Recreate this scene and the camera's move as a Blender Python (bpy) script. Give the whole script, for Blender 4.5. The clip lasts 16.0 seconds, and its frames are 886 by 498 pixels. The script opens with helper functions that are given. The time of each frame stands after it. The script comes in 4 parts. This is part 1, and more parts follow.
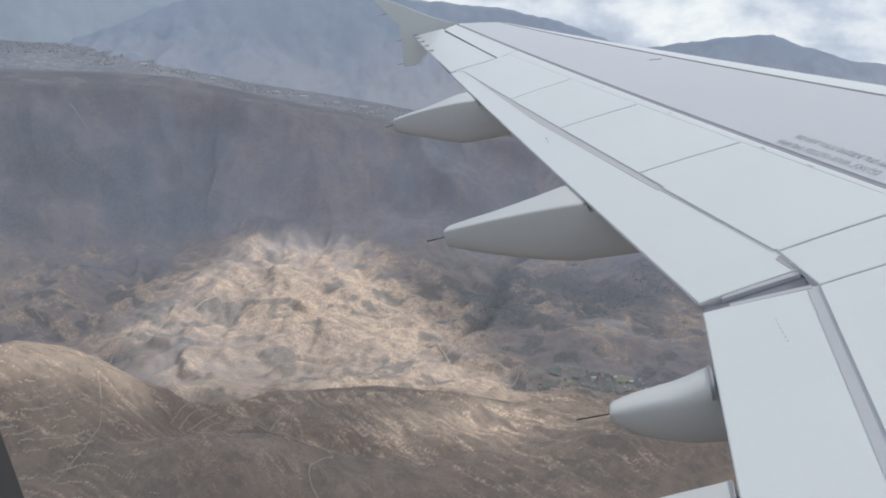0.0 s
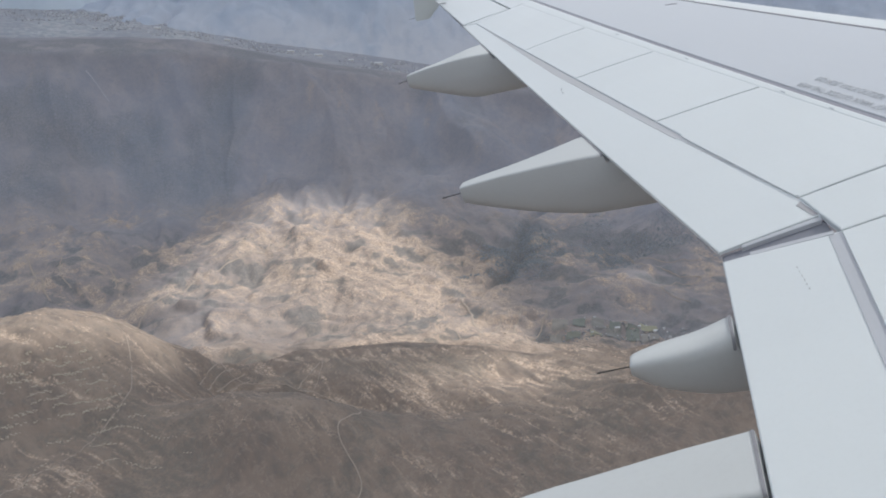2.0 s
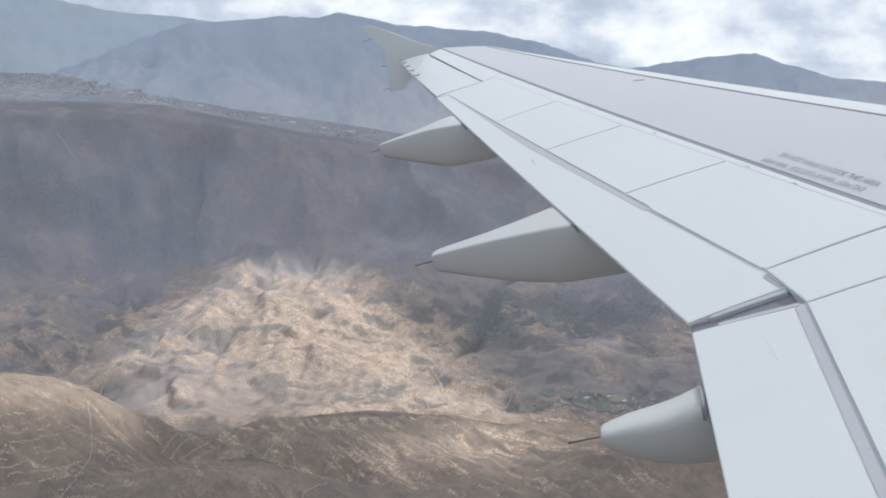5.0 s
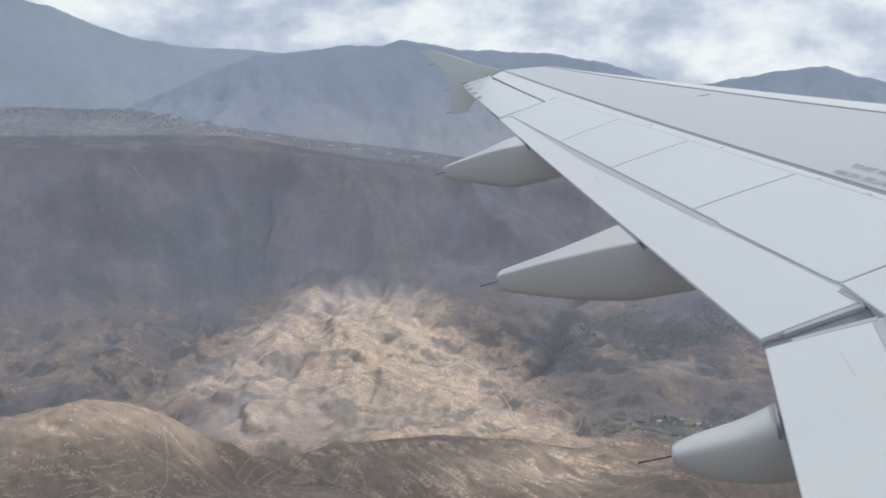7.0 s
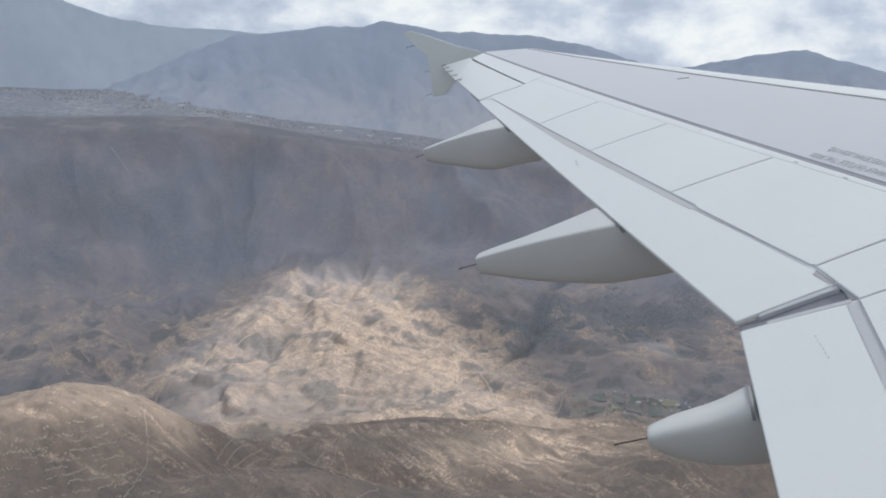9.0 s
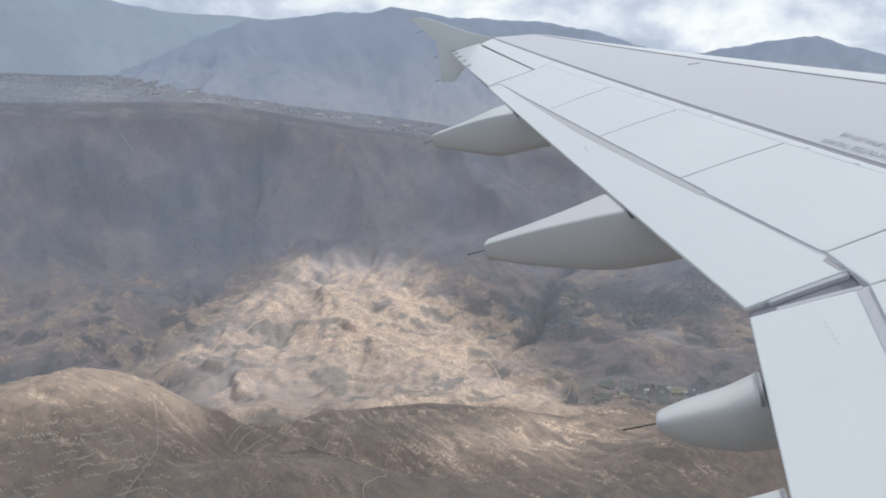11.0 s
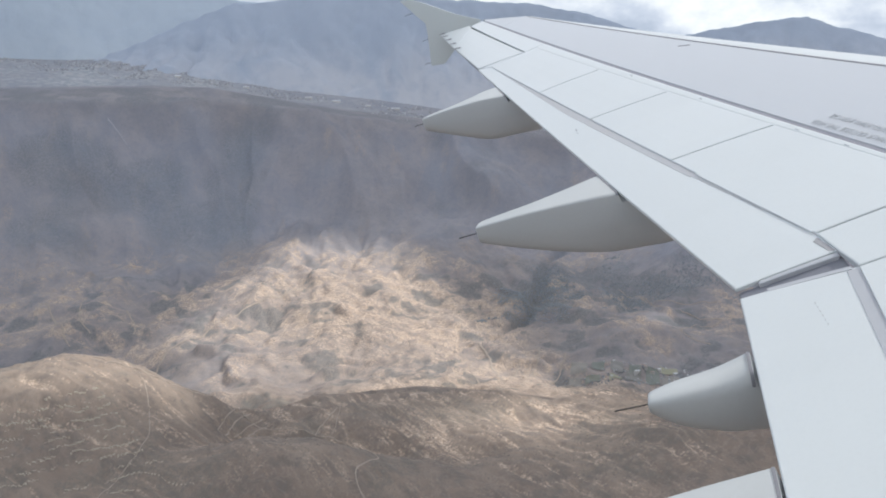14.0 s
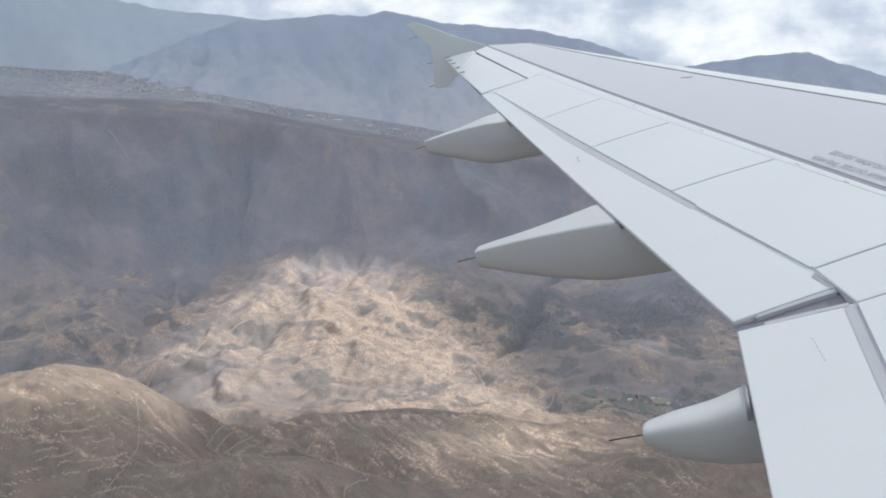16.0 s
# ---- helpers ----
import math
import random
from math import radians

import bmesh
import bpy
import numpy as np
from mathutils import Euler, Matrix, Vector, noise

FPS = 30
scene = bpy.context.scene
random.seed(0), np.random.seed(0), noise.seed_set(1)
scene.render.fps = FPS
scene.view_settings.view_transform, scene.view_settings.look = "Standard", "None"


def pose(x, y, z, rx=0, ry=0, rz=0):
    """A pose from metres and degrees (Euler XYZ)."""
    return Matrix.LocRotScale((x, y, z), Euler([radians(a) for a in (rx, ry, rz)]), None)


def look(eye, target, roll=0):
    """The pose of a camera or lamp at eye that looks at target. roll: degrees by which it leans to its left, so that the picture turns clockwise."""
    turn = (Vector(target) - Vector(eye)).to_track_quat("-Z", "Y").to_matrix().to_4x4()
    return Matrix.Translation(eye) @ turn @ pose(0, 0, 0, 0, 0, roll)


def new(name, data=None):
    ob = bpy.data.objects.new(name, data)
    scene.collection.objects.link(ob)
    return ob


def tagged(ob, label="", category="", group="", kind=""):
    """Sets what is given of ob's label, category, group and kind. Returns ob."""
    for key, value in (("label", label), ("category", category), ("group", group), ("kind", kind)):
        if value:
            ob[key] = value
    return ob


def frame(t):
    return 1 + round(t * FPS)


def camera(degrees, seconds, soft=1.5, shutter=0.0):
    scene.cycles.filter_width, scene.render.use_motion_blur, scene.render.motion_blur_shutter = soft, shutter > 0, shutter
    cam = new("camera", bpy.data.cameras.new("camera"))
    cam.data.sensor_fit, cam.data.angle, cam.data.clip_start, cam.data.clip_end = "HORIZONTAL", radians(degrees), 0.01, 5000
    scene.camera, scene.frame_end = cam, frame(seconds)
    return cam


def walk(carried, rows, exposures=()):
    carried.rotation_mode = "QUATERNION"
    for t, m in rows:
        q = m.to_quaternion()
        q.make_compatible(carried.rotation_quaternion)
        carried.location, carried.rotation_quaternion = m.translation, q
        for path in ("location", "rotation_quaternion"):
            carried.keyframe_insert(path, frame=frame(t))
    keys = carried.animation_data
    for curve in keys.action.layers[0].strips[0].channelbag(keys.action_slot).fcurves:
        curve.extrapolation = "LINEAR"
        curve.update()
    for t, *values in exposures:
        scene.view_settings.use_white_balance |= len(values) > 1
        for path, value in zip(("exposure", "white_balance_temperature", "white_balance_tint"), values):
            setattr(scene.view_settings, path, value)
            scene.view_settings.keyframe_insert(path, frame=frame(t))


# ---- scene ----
# The aircraft's own frame: x forward, y out along the wing, z up. AIR places it in the world, climbing.
SEAT = (-6.052, 1.676, 1.932)
HEIGHT = 900.0
AIR = Matrix.Translation((0, 0, HEIGHT)) @ pose(0, 0, 0, 2.5, 0, 0) @ pose(0, 0, 0, 0, -14.4, 0) @ Matrix.Translation([-c for c in SEAT])

cam = camera(52.36, 16.0, soft=1.9)
ROWS = [
    (0.0, -6.077, 1.641, 1.961, 11.47, -14.02, 12.20),
    (0.5, -6.070, 1.677, 1.954, 12.41, -15.48, 13.47),
    (1.0, -6.056, 1.677, 1.952, 12.81, -16.43, 13.64),
    (1.5, -6.052, 1.654, 1.946, 12.69, -16.93, 14.00),
    (2.0, -6.057, 1.685, 1.955, 12.29, -16.67, 14.29),
    (2.5, -6.054, 1.667, 1.941, 11.94, -16.50, 14.74),
    (3.0, -6.045, 1.672, 1.935, 11.72, -17.61, 16.03),
    (3.5, -6.053, 1.677, 1.934, 11.54, -17.44, 15.17),
    (4.0, -6.054, 1.671, 1.940, 11.61, -18.49, 14.43),
    (4.5, -6.039, 1.686, 1.957, 10.17, -16.71, 14.54),
    (4.7, -6.063, 1.658, 1.965, 9.96, -13.30, 13.38),
    (6.8, -6.062, 1.657, 1.943, 14.27, -10.75, 15.17),
    (7.0, -6.055, 1.652, 1.941, 14.62, -10.30, 14.98),
    (7.5, -6.048, 1.666, 1.943, 14.32, -11.07, 15.83),
    (8.0, -6.046, 1.672, 1.931, 13.73, -11.54, 14.29),
    (8.5, -6.044, 1.680, 1.920, 13.09, -10.92, 14.57),
    (9.0, -6.040, 1.670, 1.934, 13.42, -11.72, 14.68),
    (11.5, -6.045, 1.672, 1.925, 14.11, -12.76, 14.85),
    (12.0, -6.042, 1.664, 1.927, 14.36, -13.13, 15.27),
    (12.5, -6.052, 1.649, 1.930, 13.54, -13.23, 14.81),
    (13.0, -6.046, 1.680, 1.926, 13.65, -12.83, 15.93),
    (13.5, -6.045, 1.675, 1.916, 13.37, -12.87, 15.25),
    (14.0, -6.050, 1.661, 1.932, 13.29, -13.65, 14.93),
    (14.5, -6.060, 1.661, 1.932, 13.83, -13.28, 15.26),
    (15.0, -6.045, 1.658, 1.931, 14.19, -12.82, 15.37),
    (15.5, -6.056, 1.647, 1.937, 14.30, -12.36, 14.02),
    (16.0, -6.061, 1.650, 1.945, 13.51, -12.20, 13.08)
]
walk(cam, [(t, AIR @ pose(x, y, z, 90 + pitch, roll, yaw)) for t, x, y, z, yaw, pitch, roll in ROWS],
     exposures=[(0.0, 0.14, 5500, 9), (2.0, 0.18, 5500, 9), (4.0, 0.28, 5500, 9), (4.6, 0.32, 5500, 9), (6.9, 0.12, 5500, 9), (9.0, 0.13, 5500, 9), (11.5, 0.27, 5500, 9), (12.5, 0.29, 5500, 9), (14.5, 0.35, 5500, 9), (16.0, 0.29, 5500, 9)])

# ---- world and sun ----
SUN_ELEVATION, SUN_TURN = 50.0, 62.0  # degrees above the horizon; degrees from +y towards +x
world = bpy.data.worlds.new("cloudy_sky")
scene.world = world
world.use_nodes = True
wn, wl = world.node_tree.nodes, world.node_tree.links
wn.clear()


def wnode(kind, **values):
    n = wn.new(kind)
    for key, value in values.items():
        n.inputs[key.replace("_", " ")].default_value = value
    return n


w_out, w_bg = wn.new("ShaderNodeOutputWorld"), wn.new("ShaderNodeBackground")
w_sky = wn.new("ShaderNodeTexSky")
w_sky.sky_type, w_sky.sun_disc = "NISHITA", False
w_sky.sun_elevation, w_sky.sun_rotation = radians(SUN_ELEVATION), radians(SUN_TURN)
w_sky.altitude = 3000
w_co = wn.new("ShaderNodeTexCoord")


def wmap(scale, shift):
    n = wn.new("ShaderNodeMapping")
    n.inputs["Scale"].default_value, n.inputs["Location"].default_value = scale, shift
    wl.new(w_co.outputs["Generated"], n.inputs["Vector"])
    return n.outputs[0]


def wmath(kind, a, b, c=0.0):
    n = wn.new("ShaderNodeMath")
    n.operation = kind
    for socket, value in zip(n.inputs, (a, b, c)):
        if isinstance(value, (int, float)):
            socket.default_value = value
        else:
            wl.new(value, socket)
    return n.outputs[0]


# broad banks with flat grey bases, billowing heads, and a brighter strip of cumulus low over the mountains
w_bank = wnode("ShaderNodeTexNoise", Scale=4.2, Detail=4.0, Roughness=0.50, Distortion=0.2)
wl.new(wmap((1.0, 1.0, 4.2), (3.1, 1.7, 0.62)), w_bank.inputs["Vector"])
w_head = wnode("ShaderNodeTexNoise", Scale=10.5, Detail=9.0, Roughness=0.56, Distortion=0.0)
wl.new(wmap((1.0, 1.0, 1.7), (5.3, 0.4, 1.1)), w_head.inputs["Vector"])
w_split = wn.new("ShaderNodeSeparateXYZ")
wl.new(w_co.outputs["Generated"], w_split.inputs[0])
w_low = wn.new("ShaderNodeMapRange")
w_low.interpolation_type = "SMOOTHSTEP"
for i, value in enumerate((0.045, 0.115, 0.05, 0.0)):
    w_low.inputs[i + 1].default_value = value
wl.new(w_split.outputs["Z"], w_low.inputs[0])
w_sum = wmath("ADD", wmath("MULTIPLY_ADD", w_head.outputs[0], 0.80, wmath("MULTIPLY", w_bank.outputs[0], 0.34)), w_low.outputs[0])
w_ramp = wn.new("ShaderNodeValToRGB")
ramp = w_ramp.color_ramp
ramp.elements[0].position, ramp.elements[0].color = 0.50, (0.53, 0.54, 0.56, 1)
ramp.elements[1].position, ramp.elements[1].color = 0.75, (1.06, 0.985, 0.84, 1)
for at, colour in ((0.585, (0.67, 0.662, 0.66, 1)), (0.66, (0.87, 0.83, 0.765, 1))):
    e = ramp.elements.new(at)
    e.color = colour
w_skyscale = wn.new("ShaderNodeMix")
w_skyscale.data_type, w_skyscale.blend_type = "RGBA", "MULTIPLY"
w_skyscale.inputs[0].default_value = 1.0
w_skyscale.inputs[7].default_value = (0.09, 0.09, 0.09, 1)
w_mix = wn.new("ShaderNodeMix")
w_mix.data_type = "RGBA"
w_mix.inputs[0].default_value = 0.97
wl.new(w_sum, w_ramp.inputs[0])
wl.new(w_sky.outputs[0], w_skyscale.inputs[6])
wl.new(w_skyscale.outputs[2], w_mix.inputs[6])
wl.new(w_ramp.outputs[0], w_mix.inputs[7])
wl.new(w_mix.outputs[2], w_bg.inputs["Color"])
w_bg.inputs["Strength"].default_value = 0.85
wl.new(w_bg.outputs[0], w_out.inputs["Surface"])

sun_data = bpy.data.lights.new("sun", "SUN")
sun_data.energy, sun_data.angle, sun_data.color = 2.55, radians(2.2), (1.0, 0.86, 0.68)
sun = new("sun", sun_data)
SUN_WAY = Vector((math.sin(radians(SUN_TURN)) * math.cos(radians(SUN_ELEVATION)),
                  math.cos(radians(SUN_TURN)) * math.cos(radians(SUN_ELEVATION)), math.sin(radians(SUN_ELEVATION))))
sun.matrix_world = look((0, 0, 3000), Vector((0, 0, 3000)) - SUN_WAY)


# ---- materials ----
def material(name, colour, rough=0.6, metal=0.0, coat=0.0):
    m = bpy.data.materials.new(name)
    m.use_nodes = True
    b = m.node_tree.nodes["Principled BSDF"]
    b.inputs["Base Color"].default_value = (*colour, 1)
    b.inputs["Roughness"].default_value, b.inputs["Metallic"].default_value = rough, metal
    b.inputs["Coat Weight"].default_value, b.inputs["Coat Roughness"].default_value = coat, 0.22
    return m


def add(m, kind, **values):
    n = m.node_tree.nodes.new(kind)
    for key, value in values.items():
        n.inputs[key.replace("_", " ")].default_value = value
    return n


def blend(m, factor, a, b):
    """A colour mix; a and b are sockets or colours."""
    n = m.node_tree.nodes.new("ShaderNodeMix")
    n.data_type = "RGBA"
    for socket, value in ((n.inputs[0], factor), (n.inputs[6], a), (n.inputs[7], b)):
        if isinstance(value, (int, float)):
            socket.default_value = value
        elif isinstance(value, tuple):
            socket.default_value = (*value, 1)
        else:
            m.node_tree.links.new(value, socket)
    return n.outputs[2]


def remap(m, value, low, high, a=0.0, b=1.0):
    n = m.node_tree.nodes.new("ShaderNodeMapRange")
    n.interpolation_type = "SMOOTHSTEP"
    for i, v in enumerate((low, high, a, b)):
        n.inputs[i + 1].default_value = v
    m.node_tree.links.new(value, n.inputs[0])
    return n.outputs[0]


def place_of(m, scale=(1, 1, 1)):
    co = m.node_tree.nodes.new("ShaderNodeTexCoord")
    mp = m.node_tree.nodes.new("ShaderNodeMapping")
    mp.inputs["Scale"].default_value = scale
    m.node_tree.links.new(co.outputs["Object"], mp.inputs["Vector"])
    return mp.outputs[0]


def noise_of(m, place, scale, detail=5.0, rough=0.55, warp=0.0):
    n = add(m, "ShaderNodeTexNoise", Scale=scale, Detail=detail, Roughness=rough, Distortion=warp)
    m.node_tree.links.new(place, n.inputs["Vector"])
    return n.outputs[0]


def attribute(m, name):
    n = m.node_tree.nodes.new("ShaderNodeAttribute")
    n.attribute_name = name
    return n.outputs["Fac"]


def finish(m, colour=None, rough=None, bump=None, strength=0.2, distance=0.01):
    b = m.node_tree.nodes["Principled BSDF"]
    if colour is not None:
        m.node_tree.links.new(colour, b.inputs["Base Color"])
    if rough is not None:
        m.node_tree.links.new(rough, b.inputs["Roughness"])
    if bump is not None:
        n = add(m, "ShaderNodeBump", Strength=strength, Distance=distance)
        m.node_tree.links.new(bump, n.inputs["Height"])
        m.node_tree.links.new(n.outputs[0], b.inputs["Normal"])
    return m


def paint(name, colour, grime, rough=0.32, streak=(0.6, 2.0, 2.0), worn=1.0):
    """Aircraft paint: faint airflow streaks, cloudy soiling and a hardly visible waviness."""
    m = material(name, colour, rough, 0.0, 0.3)
    big = noise_of(m, place_of(m), 0.8, 0.0)
    lines = noise_of(m, place_of(m, streak), 1.4, 1.5, 0.5)
    grit = noise_of(m, place_of(m), 38.0, 3.0, 0.7)
    soil = remap(m, lines, 0.45, 0.85, 0.0, 0.06 * worn)
    c = blend(m, soil, colour, grime)
    c = blend(m, remap(m, big, 0.3, 0.8, 0.0, 0.16 * worn), c, tuple(0.5 * (p + q) for p, q in zip(colour, grime)))
    c = blend(m, remap(m, grit, 0.42, 0.75, 0.0, 0.06 * worn), c, grime)
    return finish(m, c)


skin_white = paint("wing_paint_white", (0.632, 0.674, 0.694), (0.52, 0.558, 0.58), 0.28, worn=1.8)
skin_grey = paint("wing_paint_grey", (0.50, 0.53, 0.575), (0.45, 0.475, 0.515), 0.28)
fairing_paint = paint("fairing_paint", (0.49, 0.515, 0.525), (0.37, 0.385, 0.395), 0.45, worn=2.0)
fence_white = paint("fence_white", (0.62, 0.67, 0.675), (0.52, 0.56, 0.57), 0.3, worn=1.5)
seal_grey = paint("seal_grey", (0.46, 0.48, 0.52), (0.26, 0.27, 0.29), 0.55)
seal_pale = paint("seal_pale", (0.47, 0.485, 0.515), (0.44, 0.425, 0.42), 0.5, worn=3.0)
seal_worn = paint("seal_worn", (0.36, 0.36, 0.38), (0.24, 0.24, 0.25), 0.7)
gap_dark = material("gap_dark", (0.21, 0.215, 0.24), 0.7)
seam_grey = paint("seam_grey", (0.27, 0.275, 0.32), (0.20, 0.205, 0.24), 0.6)
slot_dark = paint("slot_dark", (0.20, 0.21, 0.25), (0.11, 0.115, 0.14), 0.6, worn=3.0)
rubber = material("black_rubber", (0.03, 0.03, 0.032), 0.7)
letter_ink = material("lettering_grey", (0.37, 0.39, 0.42), 0.6)


# ---- building blocks ----
def part(name, bm, mat, parent, label="", smooth=False, kind=""):
    """Links a bmesh as one mesh object under a thing or a part."""
    bmesh.ops.recalc_face_normals(bm, faces=bm.faces[:])
    data = bpy.data.meshes.new(name)
    bm.to_mesh(data)
    bm.free()
    for p in data.polygons:
        p.use_smooth = smooth
    if smooth:
        data.set_sharp_from_angle(angle=radians(32))
    data.materials.append(mat)
    ob = new(name, data)
    ob.parent = parent
    return tagged(ob, label, kind=kind)


def grid_mesh(name, points, mat, smooth=True):
    """A mesh object from an array of points, rows x columns x 3."""
    r, c = points.shape[:2]
    i = np.arange(r * c).reshape(r, c)
    quads = np.stack([i[:-1, :-1], i[:-1, 1:], i[1:, 1:], i[1:, :-1]], -1).reshape(-1, 4)
    data = bpy.data.meshes.new(name)
    data.from_pydata(points.reshape(-1, 3).tolist(), [], quads.tolist())
    data.polygons.foreach_set("use_smooth", [smooth] * len(data.polygons))
    data.materials.append(mat)
    return new(name, data)


# ---- the wing ----
KINK_X, SWEEP_TE, SLOPE, FLEX = -5.974, 0.3554, 0.1527, 0.4706


def te(y):
    return KINK_X - SWEEP_TE * max(0.0, y - 6.4)


def le(y):
    return -4.585 - 0.508 * (y - 8.84) - 0.33 * max(0.0, y - 15.5)


def slat_line(y):
    return -4.68 - 0.49 * (y - 8.70) - 0.33 * max(0.0, y - 15.5)


def seam_line(y):
    return -5.00 - 0.42 * (y - 7.29)


def spoiler_front(y):
    return -5.02 - 0.434 * (y - 7.18)


def spoiler_back(y):
    return -5.51 - 0.414 * (y - 6.65)


def surf(x, y):
    """Height of the wing's upper surface."""
    front = -0.52 * y
    chord = front - te(y)
    c = (front - x) / chord
    return 0.089 * y + FLEX * (y / 16.5) ** 2 + SLOPE * (x - front) + 0.08 * chord * c * (1 - c)


def steps(n, edge):
    return [0.0, edge] + [edge + (1 - 2 * edge) * i / n for i in range(1, n)] + [1 - edge, 1.0]


def panel(name, corners, mat, parent, lift=0.0, thick=0.02, label="", across=10, along=4, drop=0.003, tip=None):
    """A skin panel that lies on the wing. corners in plan: front inboard, front outboard, back outboard, back inboard."""
    (x0, y0), (x1, y1), (x2, y2), (x3, y3) = corners
    span, deep = math.hypot(x1 - x0, y1 - y0), max(0.02, math.hypot(x3 - x0, y3 - y0))
    us, vs = steps(across, min(0.2, 0.006 / span)), steps(along, min(0.2, 0.006 / deep))
    bm = bmesh.new()
    rows = []
    for v in vs:
        row = []
        for u in us:
            x = (x0 + (x1 - x0) * u) * (1 - v) + (x3 + (x2 - x3) * u) * v
            y = (y0 + (y1 - y0) * u) * (1 - v) + (y3 + (y2 - y3) * u) * v
            edge = drop if u in (0.0, 1.0) or v in (0.0, 1.0) else 0.0
            z = surf(x, y) + lift - edge
            if tip:
                z += tip(v)
            row.append(bm.verts.new((x, y, z)))
        rows.append(row)
    low = [[bm.verts.new((p.co.x, p.co.y, p.co.z - thick)) for p in row] for row in rows]
    nr, nc = len(rows), len(rows[0])
    for i in range(nr - 1):
        for j in range(nc - 1):
            bm.faces.new((rows[i][j], rows[i][j + 1], rows[i + 1][j + 1], rows[i + 1][j]))
            bm.faces.new((low[i][j], low[i + 1][j], low[i + 1][j + 1], low[i][j + 1]))
    ring = [(0, j) for j in range(nc)] + [(i, nc - 1) for i in range(1, nr)] + [(nr - 1, j) for j in range(nc - 2, -1, -1)] + [(i, 0) for i in range(nr - 2, 0, -1)]
    for (a, b), (c, d) in zip(ring, ring[1:] + ring[:1]):
        bm.faces.new((rows[a][b], low[a][b], low[c][d], rows[c][d]))
    return part(name, bm, mat, parent, label, smooth=False)


wing = tagged(new("aircraft_wing"), "white airliner wing with flaps nearly retracted, outside the cabin window", "wing")
wing.matrix_world = AIR

# inner box of the wing, a little below the panels: it shows in the joints
bm = bmesh.new()
loops = []
for i in range(41):
    y = 1.86 + (16.5 - 1.86) * i / 40
    front, back = le(y), te(y) + (0.62 if y < 13.4 else 0.02)
    deep = 0.12 * (front - te(y)) + 0.02
    line = [(front - (front - back) * c, surf(front - (front - back) * c, y) - 0.032 - (0.10 * deep * (1 - c / 0.04) ** 2 if c < 0.04 else 0)) for c in (0.0, 0.01, 0.025, 0.04, 0.15, 0.35, 0.6, 0.8, 1.0)]
    under = [(x, z - deep * k) for (x, z), k in zip(line[::-1], (0.12, 0.45, 0.75, 1.0, 1.0, 0.75, 0.55, 0.45, 0.30))]
    loops.append([bm.verts.new((x, y, z)) for x, z in line + under])
for a, b in zip(loops, loops[1:]):
    for k in range(len(a)):
        bm.faces.new((a[k], a[(k + 1) % len(a)], b[(k + 1) % len(a)], b[k]))
bm.faces.new(loops[0]), bm.faces.new(loops[-1][::-1])
part("wing_box", bm, gap_dark, wing, "dark grey structure showing in the panel joints")


def quad(front, back, y0, y1, y2=None, y3=None, fd=0.0, bd=0.0):
    """Corners between two lines of the plan; y0, y1 on the front line and y2, y3 on the back line."""
    y2, y3 = y1 if y2 is None else y2, y0 if y3 is None else y3
    return ((front(y0) + fd, y0), (front(y1) + fd, y1), (back(y2) + bd, y2), (back(y3) + bd, y3))


# leading edge: a rounded nose and its strip of upper skin
bm = bmesh.new()
loops = []
for i in range(41):
    y = 1.86 + (16.56 - 1.86) * i / 40
    x1, x0 = slat_line(y) + 0.006, le(y)
    deep = 0.05 + 0.10 * (16.4 - y) / 10
    pts = [(x1, surf(x1, y) - 0.012), (x1, surf(x1, y))]
    for k in range(9):
        a = math.pi * k / 8
        nose = surf(x0, y) - deep / 2
        pts.append((x0 + 0.3 * deep * math.sin(a) - 0.02, nose + deep / 2 * math.cos(a)))
    pts.append((x1, surf(x1, y) - deep * 1.1))
    loops.append([bm.verts.new((x, y, z)) for x, z in pts])
for a, b in zip(loops, loops[1:]):
    for k in range(len(a) - 1):
        bm.faces.new((a[k], a[k + 1], b[k + 1], b[k]))
part("leading_edge_slat", bm, skin_white, wing, "polished pale slat along the leading edge", smooth=True)

panel("main_skin", quad(slat_line, seam_line, 1.9, 15.5, 15.5, 1.9, -0.006, 0.020), skin_grey, wing, across=42, along=8, label="glossy grey upper skin of the wing")
panel("slat_seam", quad(slat_line, slat_line, 1.9, 15.5, 15.5, 1.9, 0.012, -0.008), gap_dark, wing, lift=0.002, thick=0.012, across=42, along=1, drop=0.0)
panel("shroud_panel", quad(seam_line, spoiler_front, 1.9, 13.40, 13.40, 1.9, -0.016, 0.0012), skin_white, wing, across=34, along=2)
panel("tip_cap", ((slat_line(15.5) - 0.006, 15.5), (slat_line(16.52) - 0.006, 16.52), (seam_line(16.52) + 0.012, 16.52), (seam_line(15.5) + 0.02, 15.5)), skin_grey, wing, across=6, along=4, drop=0.0)
panel("seam_seal", quad(seam_line, seam_line, 1.9, 16.4, 16.4, 1.9, 0.0195, -0.0155), seam_grey, wing, lift=-0.005, thick=0.008, across=42, along=1, drop=0.0, label="grey sealant along the rear spar joint")
panel("tip_skin", ((seam_line(13.41) - 0.016, 13.41), (seam_line(16.5) - 0.016, 16.5), (-9.08, 16.46), (-7.845, 13.40)), skin_white, wing, across=10, along=3)
panel("aileron", ((-7.875, 13.42), (-9.065, 16.33), (-9.20, 15.47), (-8.555, 13.70)), skin_white, wing, across=10, along=4, label="white aileron near the wing tip")
